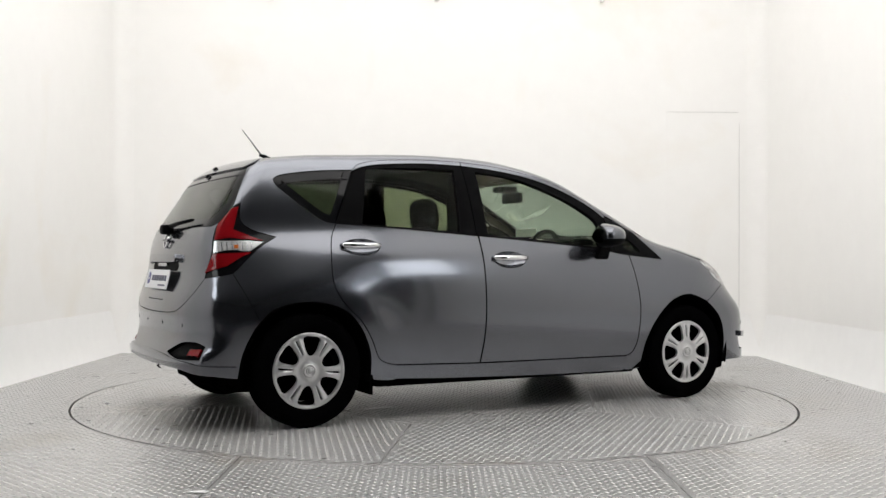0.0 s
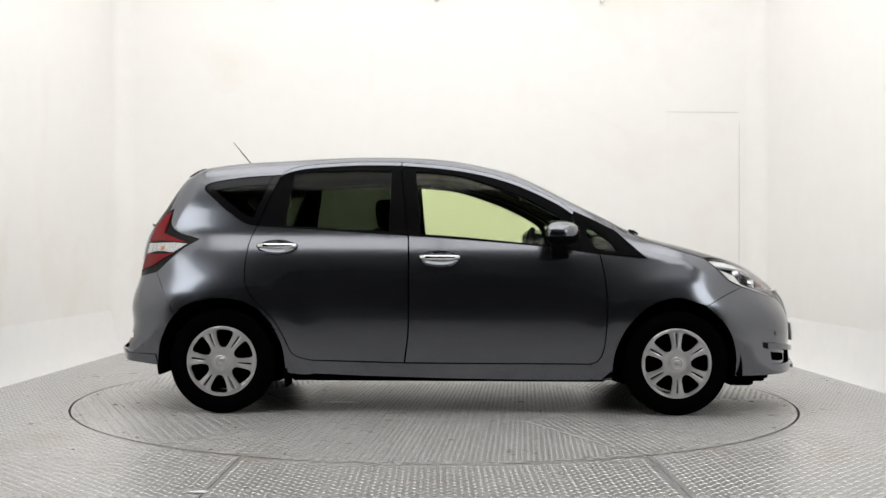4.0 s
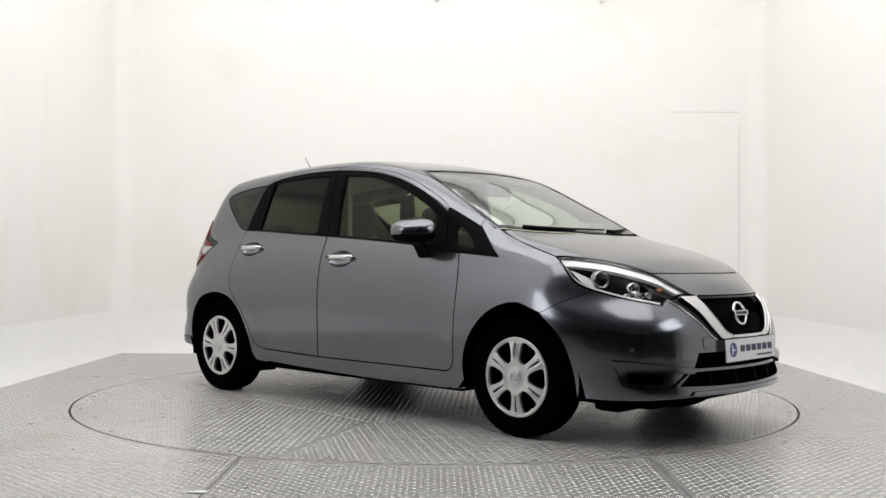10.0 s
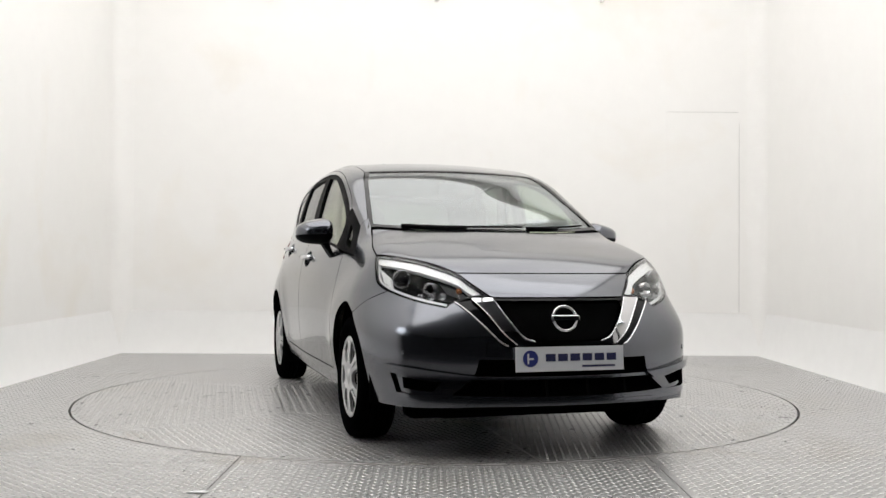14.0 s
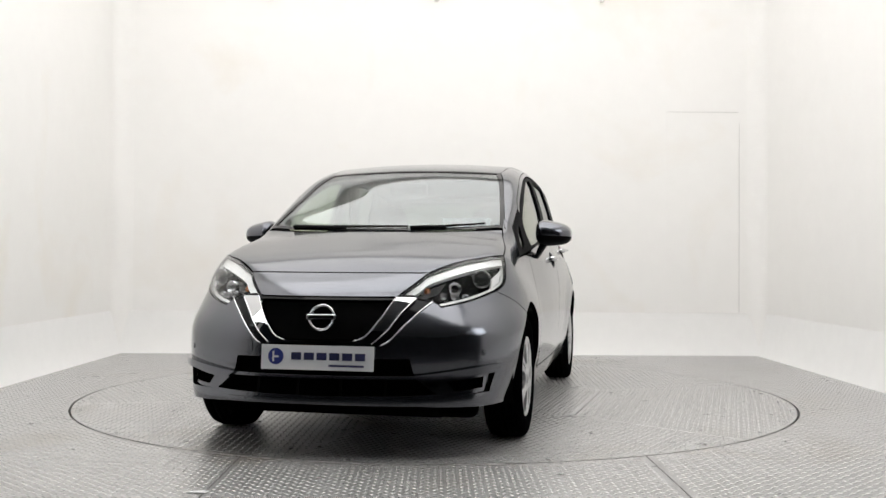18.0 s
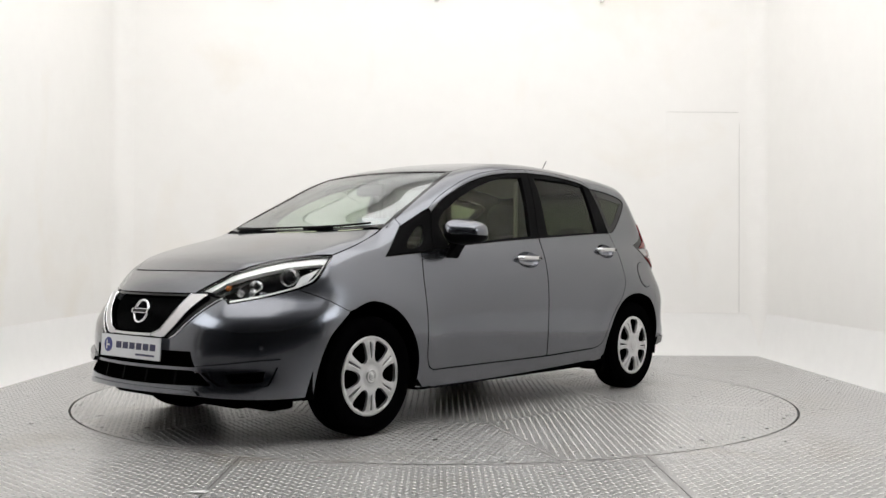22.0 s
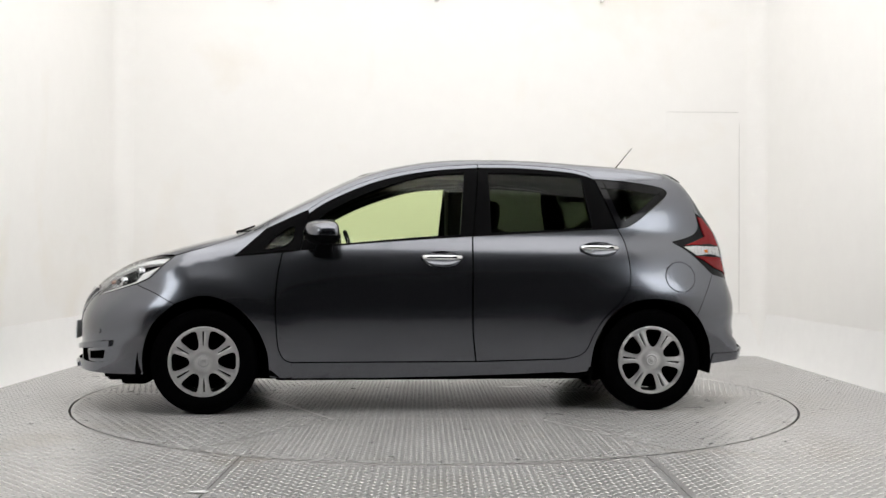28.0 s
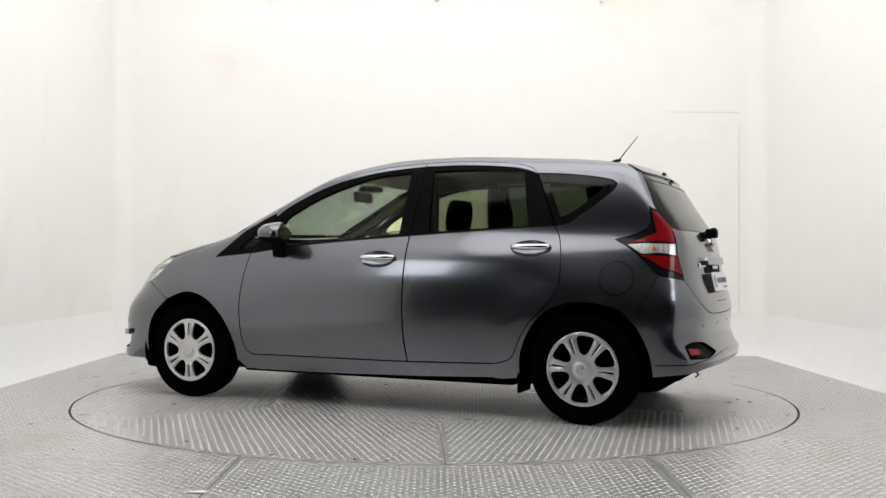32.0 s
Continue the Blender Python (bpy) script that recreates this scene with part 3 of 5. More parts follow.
for y_, z_ in ((.70, .468), (-.70, .468)):
    c_ = FR((abs(y_), z_))[0]
    m_ = lathe([(.0, .0012), (.009, .0012), (.0095, .0004), (.0115, .0006), (.012, -.004)], [PAINT, TRIM], 20, [0, 1, 1, 1])
    ob = part("parking_sensor", m_, None, fbump)
    n_ = normal(c_[None])[0]
    q_ = Vector((n_[0], n_[1] * np.sign(y_), n_[2])).to_track_quat("Y", "Z")
    ob.matrix_local = Matrix.Translation((c_[0], y_, c_[2])) @ q_.to_matrix().to_4x4()

# grille
V_IN = FR((.322, .706), (.272, .622), (.216, .550), (.182, .530), (.15, .522))
V_OUT = FR((.15, .509), (.238, .509), (.300, .566), (.354, .640), (.408, .704))
mesh_loop = loop(FR(*[(v, .706) for v in np.linspace(-.32, .32, 9)]), V_IN, FR((.15, .522), (-.15, .522)), (V_IN * mirror_y)[::-1])
grille = panel("grille", "front", mesh_loop, DARK, car, off=-.03, thick=.01, gap=-.01, label="black mesh grille")[0]
chrome_half = loop(V_IN, [V_IN[-1], V_OUT[0]], V_OUT, [V_OUT[-1], V_IN[0]])
def v_lean(p):
    """The strip stands more upright than the nose behind it."""
    return .004 + .012 * step(.50, .74, p[:, 2])
panel("chrome_v_strip", "front", chrome_half, CHROME, grille, off=v_lean, thick=.02, gap=.001, sides=B, grid=.008, label="polished chrome V strip")
for s in B:
    for edge in (V_IN, V_OUT[1:]):
        run = line(edge, .01)
        run = run + normal(run) * v_lean(run)[:, None]
        part("v_strip_bead", tube(run * np.array([1, s, 1.0]), .0032, 8), CHROME, grille)
panel("chrome_v_base", "front", loop(FR((-.15, .522), (0, .521), (.15, .522)), FR((.15, .522), (.15, .509)), FR((.15, .509), (0, .508), (-.15, .509)), FR((-.15, .509), (-.15, .522))), CHROME, grille, off=.006, thick=.02, gap=0, grid=.02)
panel("gloss_wing", "front", loop(V_OUT[1:], [V_OUT[-1], LAMP_IN[1]], WING_LOW, [WING_LOW[-1], V_OUT[1]]), GLOSS, grille, off=-.004, thick=.02, gap=.001, sides=B, label="gloss black strip beside the grille")
# chrome bead added for the highlight on the bumper's rounded edge
for s in B:
    run = line(np.concatenate([LAMP_IN[1:2], WING_LOW[1:]]), .01)
    run = run + normal(run) * .002
    part("wing_glint", tube(run * np.array([1, s, 1.0]), .0042, 8), CHROME, grille, "thin chrome bead standing in for the glint on the bumper edge")
panel("grille_brow", "front", loop(FR(*[(v, .716) for v in np.linspace(-.325, .325, 9)]), [LAMP_IN[-1], LAMP_IN[1]], [LAMP_IN[1], V_OUT[-1]], FR(*[(v, .704) for v in np.linspace(.36, -.36, 11)]),
                                   [V_OUT[-1] * mirror_y, LAMP_IN[1] * mirror_y], [LAMP_IN[1] * mirror_y, LAMP_IN[-1] * mirror_y]), GLOSS, grille, off=-.006, thick=.02, gap=0)

# crossed wires of the grille
bm_ = bmesh.new()
q_ = inset(to2d("front", mesh_loop), .004)
for sgn_ in (1, -1):
    for k_ in range(-34, 35):
        t_ = np.linspace(-.16, .16, 41)
        uv_ = np.stack([k_ * .016 + sgn_ * t_ * 1.1, .615 + t_ * .66], -1)
        ok_ = within(q_, uv_)
        uv_ = uv_[ok_]
        if len(uv_) < 3:
            continue
        p_ = to3d("front", uv_[[0, len(uv_) // 2, -1]])
        p_ = p_ - normal(p_) * .020
        for a_, b_ in ((0, 1), (1, 2)):
            d_ = Vector(p_[b_] - p_[a_])
            u_ = Vector((0, -d_.z, d_.y)).normalized() * .0016
            w_ = Vector((.0025, 0, 0))
            v_ = [bm_.verts.new(Vector(p_[e_]) + h_) for e_ in (a_, b_) for h_ in (u_, w_, -u_)]
            bm_.faces.new((v_[0], v_[1], v_[4], v_[3]))
            bm_.faces.new((v_[1], v_[2], v_[5], v_[4]))
part("grille_mesh", bm_, TRIM, grille, "fine black wire mesh")

TOW = [(-.345 + .026 * math.copysign(abs(math.cos(a)) ** .5, math.cos(a)), .490 + .030 * math.copysign(abs(math.sin(a)) ** .5, math.sin(a))) for a in np.linspace(0, 2 * math.pi, 25)[:-1]]
panel("cover_joint", "front", FR(*TOW), DARK, fbump, off=.0012, thick=.003, gap=0, grid=.03)
panel("tow_cover", "front", FR(*TOW), PAINT, fbump, off=.0026, thick=.003, gap=.0018, grid=.03)

# headlights
def on(p, n_off):
    p = np.asarray(p, float)
    return p + normal(p) * n_off


LAMP_ALL = loop(LAMP_LOW, LAMP_LOW2, LAMP_IN, LAMP_TOP)
headlight = dict(zip(B, panel("headlight", "front", LAMP_ALL, TRIM, car, off=-.055, thick=.01, gap=-.004, sides=B, label="headlight with black housing and bright trim")))
panel("lens_cover", "front", LAMP_ALL, CLEAR, headlight, off=.0, thick=.004, gap=.002, sides=B, grid=.03, label="clear headlight cover")
rim_in = inset(to2d("front", LAMP_ALL), .012)
panel("lens_rim", "front", to2d("front", LAMP_ALL), GLOSS, headlight, off=-.006, thick=.045, gap=.002, holes=[rim_in], sides=B, flat=True)
low = lambda dz: LAMP_TOP - np.array([0, 0, dz])
panel("light_strip", "front", loop(low(.008), [low(.008)[-1], low(.040)[-1]], low(.040)[::-1], [low(.040)[0], low(.008)[0]]), WHITE_LENS, headlight, off=-.012, thick=.02, gap=0, sides=B, grid=.02, label="bright white running-light strip")
hi = np.concatenate([LAMP_LOW[1:], LAMP_LOW2[1:]])
panel("lower_trim", "front", loop(hi + np.array([0, 0, .008]), [hi[-1] + np.array([0, 0, .008]), hi[-1] + np.array([0, 0, .020])], (hi + np.array([0, 0, .022]))[::-1], [hi[0] + np.array([0, 0, .022]), hi[0] + np.array([0, 0, .008])]),
      WHITE_LENS, headlight, off=-.012, thick=.012, gap=0, sides=B, grid=.02, label="thin bright lower line")
panel("side_reflector", "front", np.array([(1.570, .739, .842), (1.667, .710, .802), (1.704, .705, .750), (1.640, .737, .780)]), WHITE_LENS, headlight, off=-.014, thick=.012, gap=0, sides=B, grid=.02, label="bright outer reflector panel")


def turned(name, profile, mats, at, facing, parent, which=None, n=32, label=""):
    """A turned form with its axis along facing."""
    ob = part(name, lathe(profile, mats, n, which), None, parent, label)
    ob.matrix_local = Matrix.Translation(at) @ Vector(facing).to_track_quat("Y", "Z").to_matrix().to_4x4()
    return ob


for s in B:
    def spot(y, z, deep):
        c = FR((y, z))[0]
        v = normal(c[None])[0]
        c = c - v * deep
        return (c[0], c[1] * s, c[2]), (.93, .36 * s, .06)
    turned("projector", [(0, .016), (.014, .014), (.026, .006), (.033, -.004), (.036, .006), (.041, .008), (.045, .002), (.045, -.03)], [GLOSS, SATIN], *spot(.672, .805, .030), headlight[s], [0, 0, 0, 1, 1, 1, 1])
    turned("reflector", [(.0, -.012), (.016, -.006), (.026, .004), (.030, .004), (.030, -.03)], [CHROME], *spot(.565, .765, .034), headlight[s])
    turned("bulb", [(0, .010), (.007, .007), (.009, -.006)], [GLOSS], *spot(.565, .765, .034), headlight[s], n=16)
    turned("indicator", [(.0, .010), (.009, .007), (.014, 0), (.014, -.02)], [AMBER], *spot(.445, .758, .030), headlight[s], n=16)
    for k in range(3):
        turned("reflector_cup", [(0, -.006), (.010, -.002), (.015, .004), (.017, .004), (.017, -.02)], [SATIN], *spot(.615 - .047 * k, .722 + .004 * k, .030), headlight[s], n=12)
    panel("bezel_step", "front", loop(FR((.40, .735), (.47, .775), (.52, .80)), FR((.52, .80), (.50, .745)), FR((.50, .745), (.44, .722), (.40, .735))), GLOSS, headlight[s], off=-.035, thick=.01, gap=0, sides=(s,), grid=.02)

# tail lamps
TAIL_IN = np.array([(-1.624, .654, 1.177), (-1.67, .644, 1.149), (-1.745, .637, 1.057), (-1.772, .652, .981), (-1.781, .669, .912), (-1.816, .663, .780)])
TAIL_BOT = np.array([(-1.816, .663, .780), (-1.76, .71, .79), (-1.693, .752, .806)])
TAIL_ALL = loop(TAIL_FRONT[::-1], TAIL_IN, TAIL_BOT, TAIL_LOW[::-1])
tail_lamp = dict(zip(B, panel("tail_lamp", "rear", TAIL_ALL, GLOSS, car, off=-.002, thick=.04, gap=.002, sides=B, grid=.02, label="boomerang tail lamp, red with a clear band")))
W1, W2 = RR((.655, .974))[0], RR((.672, .912))[0]
CL = S((-1.523, .971), (-1.602, .920))
CLR = np.array([W2, CL[1], CL[0], S((-1.60, .977))[0], W1])
RED_UP = np.array([TAIL_IN[0] + np.array([-.012, 0, -.022]), TAIL_IN[1] + np.array([0, 0, -.004]), TAIL_IN[2], W1 + np.array([0, 0, .005]), S((-1.60, .982))[0], S((-1.528, .977))[0], S((-1.585, .998))[0], S((-1.670, 1.034))[0], S((-1.654, 1.085))[0]])
RED_LOW = np.array([W2 + np.array([0, 0, -.005]), CL[1] + np.array([.012, 0, -.005]), S((-1.640, .893))[0], S((-1.712, .846))[0], TAIL_BOT[0] + np.array([.002, -.002, .026])])
panel("red_lens", "rear", RED_UP, RED, tail_lamp, off=.006, thick=.012, gap=.001, sides=B, grid=.02, label="red lens")
panel("clear_band", "rear", CLR, BAND, tail_lamp, off=.004, thick=.01, gap=.001, sides=B, grid=.02, label="clear reversing and indicator band")
for k in range(7):
    x_ = -1.735 + .024 * k
    panel("lens_rib", "rear", S((x_, .970), (x_ + .004, .970), (x_ + .004, .918 + .003 * k), (x_, .918 + .003 * k)), SATIN, tail_lamp, off=.0055, thick=.003, gap=0, sides=B, grid=.02)
panel("indicator", "rear", loop([S((-1.655, .953))[0], S((-1.677, .953))[0]], [S((-1.677, .953))[0], S((-1.677, .934))[0]], [S((-1.677, .934))[0], S((-1.657, .935))[0]], [S((-1.657, .935))[0], S((-1.655, .953))[0]]), AMBER, tail_lamp, off=.006, thick=.004, gap=0, sides=B, grid=.02)
panel("red_lens", "rear", RED_LOW, RED, tail_lamp, off=.006, thick=.012, gap=.001, sides=B, grid=.02, label="red lens")

# hatch
HATCH_TOP = RR(*[(v, 1.412) for v in np.linspace(-.555, .555, 9)])
HATCH_LOW = RR((.663, .780), (.60, .69), (.50, .625), (.40, .600), (.2, .590), (0, .588))
HALF = loop([HATCH_TOP[4], HATCH_TOP[6], HATCH_TOP[8]], [HATCH_TOP[8], HATCH_SIDE[1]], HATCH_SIDE[1:], TAIL_IN, HATCH_LOW)
PANE_S = np.array([(.552, 1.375), (.578, 1.335), (.610, 1.25), (.634, 1.165), (.632, 1.12), (.626, 1.07), (.60, 1.052)])
PANE = loop(RR(*[(v, 1.375) for v in np.linspace(-.552, .552, 9)]), RR(*PANE_S), RR(*[(v, 1.052) for v in np.linspace(.60, -.60, 9)]), RR(*(PANE_S * np.array([-1, 1]))[::-1]))
hatch = panel("hatch", "rear", np.concatenate([HALF, [HATCH_LOW[-1]], (HALF * mirror_y)[::-1]]), PAINT, car, gap=.003, thick=.03, back=TRIM, holes=[PANE], grid=.03)[0]
panel("rear_window", "rear", PANE, PRIVACY, hatch, off=-.006, thick=.005, gap=.001, label="dark privacy glass")
PANE_IN = inset(to2d("rear", PANE), .045)
panel("window_border", "rear", to2d("rear", PANE), GLOSS, hatch, off=-.003, thick=.002, gap=.002, holes=[PANE_IN], flat=True)
panel("spoiler", "rear", loop(RR(*[(v, 1.425) for v in np.linspace(-.50, .50, 9)]), RR((.50, 1.425), (.545, 1.40), (.535, 1.378)), RR(*[(v, 1.372) for v in np.linspace(.535, -.535, 9)]), RR((-.535, 1.378), (-.545, 1.40), (-.50, 1.425))), PAINT, hatch, off=.006, thick=.02, gap=0, label="painted roof spoiler")
panel("washer_nozzle", "rear", loop(RR((-.02, 1.405), (.02, 1.405)), RR((.02, 1.405), (.02, 1.395)), RR((.02, 1.395), (-.02, 1.395)), RR((-.02, 1.395), (-.02, 1.405))), TRIM, hatch, off=.016, thick=.01, gap=0, grid=.02)
panel("brake_lamp", "rear", loop(RR((-.012, 1.366), (.012, 1.366)), RR((.012, 1.366), (.012, 1.35)), RR((.012, 1.35), (-.012, 1.35)), RR((-.012, 1.35), (-.012, 1.366))), TRIM, hatch, off=.012, thick=.014, gap=0, grid=.02)
def rect(f, y0, y1, z0, z1, r=.01, n=9):
    top = [(v, z1) for v in np.linspace(y0 + r, y1 - r, n)]
    bot = [(v, z0) for v in np.linspace(y1 - r, y0 + r, n)]
    return loop(f(*top), f((y1 - r, z1), (y1, z1 - r)), f((y1, z1 - r), (y1, z0 + r)), f((y1, z0 + r), (y1 - r, z0)), f(*bot), f((y0 + r, z0), (y0, z0 + r)), f((y0, z0 + r), (y0, z1 - r)), f((y0, z1 - r), (y0 + r, z1)), bend=False)
panel("plate_recess", "rear", rect(RR, -.29, .29, .815, .866, .02), TRIM, hatch, off=.002, thick=.004, gap=0, label="black plate recess")
panel("plate_garnish", "rear", rect(RR, -.30, .30, .862, .905, .02), PAINT, hatch, off=.028, thick=.03, gap=0, label="painted ledge over the plate")
panel("hatch_latch", "rear", rect(RR, -.10, .10, .838, .858, .006), SATIN, hatch, off=.015, thick=.014, gap=0)
# thin dark strip laid on the skin for the shade in the crease
panel("low_crease_shade", "rear", rect(RR, -.16, .16, .655, .659, .001), DARK, hatch, off=.001, thick=.002, gap=0)

# rear bumper
RB_HALF = loop(HATCH_LOW[::-1], TAIL_BOT, BUMP_CUT_R, S((-1.57, .56), (-1.599, .524), (-1.655, .40), (-1.672, .270)), np.concatenate([S((-1.672, .270)), RR((.725, .295), (.60, .312), (.45, .316), (0, .312))]))
RPOD = loop(RR((.40, .393), (.47, .425), (.55, .448), (.67, .454), (.732, .435)), RR((.732, .435), (.737, .370)), RR((.737, .370), (.60, .366), (.50, .376), (.40, .393)))
rbump = panel("rear_bumper", "rear", np.concatenate([RB_HALF, (RB_HALF * mirror_y)[::-1]]), PAINT, car, gap=.001, thick=.025, back=DARK, holes=[RPOD, (RPOD * mirror_y)[::-1]], grid=.03)[0]
panel("fog_recess", "rear", RPOD, TRIM, rbump, off=-.02, thick=.02, gap=-.002, sides=B)
panel("reflector", "rear", loop(RR((.635, .422), (.712, .425)), RR((.712, .425), (.716, .392)), RR((.716, .392), (.635, .392)), RR((.635, .392), (.635, .422))), RED, rbump, off=-.008, thick=.02, gap=0, sides=B, grid=.02, label="red rear reflector")
for y_ in (.52, .18, -.18, -.52):
    c_ = RR((abs(y_), .535))[0]
    n_ = normal(c_[None])[0]
    turned("parking_sensor", [(0, .002), (.009, .002), (.0095, 0), (.011, -.004)], [PAINT], (c_[0], y_, c_[2]), (n_[0], n_[1] * np.sign(y_), n_[2]), rbump, n=20)


RLIP = np.concatenate([RR((0, .388), (.30, .380), (.514, .366), (.679, .353), (.735, .342)), S((-1.74, .336), (-1.685, .334))])
RLIP_LOW = np.concatenate([S((-1.672, .276), (-1.74, .285)), RR((.70, .300), (.60, .316), (.45, .320), (.2, .317), (0, .316))])
RLIP_ALL = loop(RLIP, [RLIP[-1], RLIP_LOW[0]], RLIP_LOW)
panel("rear_lip", "rear", np.concatenate([RLIP_ALL, [RLIP_LOW[-1]], (RLIP_ALL * mirror_y)[::-1]]), PAINT, rbump, off=.009, thick=.012, gap=0, grid=.03, label="painted lower lip")

# flat cut forms in their own plane: u to x, v to z, out to -y
def cut(name, q, holes, material, parent, bulge=lambda u, v: 0 * u, thick=.01, grid=.02, back=None, label="", at=None):
    vs, tri = fill(np.asarray(q, float), [np.asarray(h, float) for h in holes], grid)
    h = bulge(vs[:, 0], vs[:, 1])
    a = np.stack([vs[:, 0], -h, vs[:, 1]], -1)
    b = np.stack([vs[:, 0], -h + thick, vs[:, 1]], -1)
    k, cnt = len(vs), set()
    for t in tri:
        cnt |= {(t[0], t[1]), (t[1], t[2]), (t[2], t[0])}
    rim = [(x, y) for x, y in cnt if (y, x) not in cnt]
    rim.sort()
    f = [tuple(t) for t in tri] + [tuple(t[::-1] + k) for t in tri] + [(y, x, x + k, y + k) for x, y in rim]
    me = mesh_of(name, np.concatenate([a, b]), f, [material, back or material], [0] * len(tri) + [1] * len(tri) + [0] * len(rim))
    me.polygons.foreach_set("use_smooth", [True] * (2 * len(tri)) + [False] * len(rim))
    me.set_sharp_from_angle(angle=0.7)
    ob = part(name, me, None, parent, label)
    if at is not None:
        ob.matrix_local = at
    return ob


def oval(cx, cy, rx, ry, n=32):
    return [(cx + rx * math.cos(a), cy + ry * math.sin(a)) for a in np.linspace(0, 2 * math.pi, n + 1)[:-1]]


def facing(p, d, up=(0, 0, 1)):
    """A pose whose -y looks along d."""
    y = -Vector(d).normalized()
    x = y.cross(Vector(up)).normalized()
    z = x.cross(y)
    return Matrix.Translation(p) @ Matrix((x, y, z)).transposed().to_4x4()


# number plates, with the dealer's lettering as bars
def number_plate(p, d, tilt_up):
    pl = cut("number_plate", [(-.258, -.054), (.258, -.054), (.258, .054), (-.258, .054)], [], PLATE, car, thick=.006, grid=.1, label="white plate with blue disc and dark bars", at=facing(p, d, tilt_up))
    cut("blue_disc", oval(-.19, .003, .036, .036), [], BLUE, pl, thick=.001, at=Matrix.Translation((0, -.0015, 0)))
    for x0, x1, z0, z1 in ((-.205, -.197, -.02, .026), (-.197, -.176, -.002, .006)):
        cut("disc_mark", [(x0, z0), (x1, z0), (x1, z1), (x0, z1)], [], PLATE, pl, thick=.001, grid=.1, at=Matrix.Translation((0, -.003, 0)))
    for k in range(6):
        x0 = -.118 + k * .0585
        cut("letter_bar", [(x0, -.010), (x0 + .046, -.010), (x0 + .046, .022), (x0, .022)], [], INK, pl, thick=.001, grid=.1, at=Matrix.Translation((0, -.0015, 0)))
    cut("letter_bar", [(.055, -.038), (.215, -.038), (.215, -.029), (.055, -.029)], [], INK, pl, thick=.001, grid=.1, at=Matrix.Translation((0, -.0015, 0)))
    return pl


number_plate((2.148, 0, .449), (1, 0, .06), (0, 0, 1))
number_plate((-1.905, 0, .768), (-1, 0, .22), (0, 0, 1))


# round badge: a ring and a bar
def badge(p, d, r):
    ring = lathe([(r * .78, -.004), (r * .80, .004), (r * .90, .008), (r, .004), (r, -.006)], [CHROME], 40)
    b = part("badge", ring, None, car, "chrome ring badge with a plain bar")
    b.matrix_local = facing(p, d) @ pose(0, 0, 0, 0, 0, 180)
    bar = boxed(-r * 1.12, r * 1.12, -.002, .012, -r * .2, r * .2, bevel=.003)
    part("badge_bar", bar, CHROME, b)
    part("badge_bar_inlay", boxed(-r * .95, r * .95, .0105, .0128, -r * .13, r * .13, bevel=.0008), GLOSS, b)


badge((2.083, 0, .622), (1, 0, .30), .062)
badge((-1.852, 0, .985), (-1, 0, .2), .045)
c_ = RR((.40, .862), (.27, .862))
for k in range(4):
    p_ = c_[0] + (c_[1] - c_[0]) * (k / 3.0)
    cut("badge_bar", [(-.014, -.011), (.014, -.011), (.014, .011), (-.014, .011)], [[(-.006, -.003), (.006, -.003), (.006, .004), (-.006, .004)]], CHROME, hatch, thick=.004, grid=.1, at=facing(p_ + np.array([-.004, 0, 0]), (-1, .12, .15)))


# door handles in their dishes
def dish(cx, cz, rx, rz, depth, parent):
    vs, tri = fill(np.array(oval(cx, cz, rx, rz, 48)), [], .012)
    p = to3d("side", vs)
    n = normal(p)
    r2 = ((vs[:, 0] - cx) / rx) ** 2 + ((vs[:, 1] - cz) / rz) ** 2
    p = p + n * (.0015 - depth * np.clip(1 - r2, 0, 1) ** .6)[:, None]
    for s in B:
        part("handle_dish", mesh_of("handle_dish", p * np.array([1, s, 1.0]), tri if s > 0 else tri[:, ::-1], PAINT), None, parent[s])


def handle(x0, x1, z, parent):
    c = S(((x0 + x1) / 2, z))[0]
    for s in B:
        bm = tube([(x0, c[1] - .004, z - .002), (x0 + .008, c[1] + .022, z), (x0 + .05, c[1] + .034, z), ((x0 + x1) / 2, c[1] + .038, z), (x1 - .05, c[1] + .034, z), (x1 - .008, c[1] + .022, z), (x1, c[1] - .004, z - .002)], .0128, 10)
        for v in bm.verts:
            v.co.y = (c[1] + (v.co.y - c[1]) * 1.0) * s
            v.co.z = z + (v.co.z - z) * 1.15
        bmesh.ops.recalc_face_normals(bm, faces=bm.faces)
        grip = part("handle", bm, CHROME, parent[s], "chrome door handle")
        part("lock_button", boxed(x0 + .030, x0 + .062, s * (c[1] + .040), s * (c[1] + .0475), z - .005, z + .007, bevel=.002), GLOSS, grip)


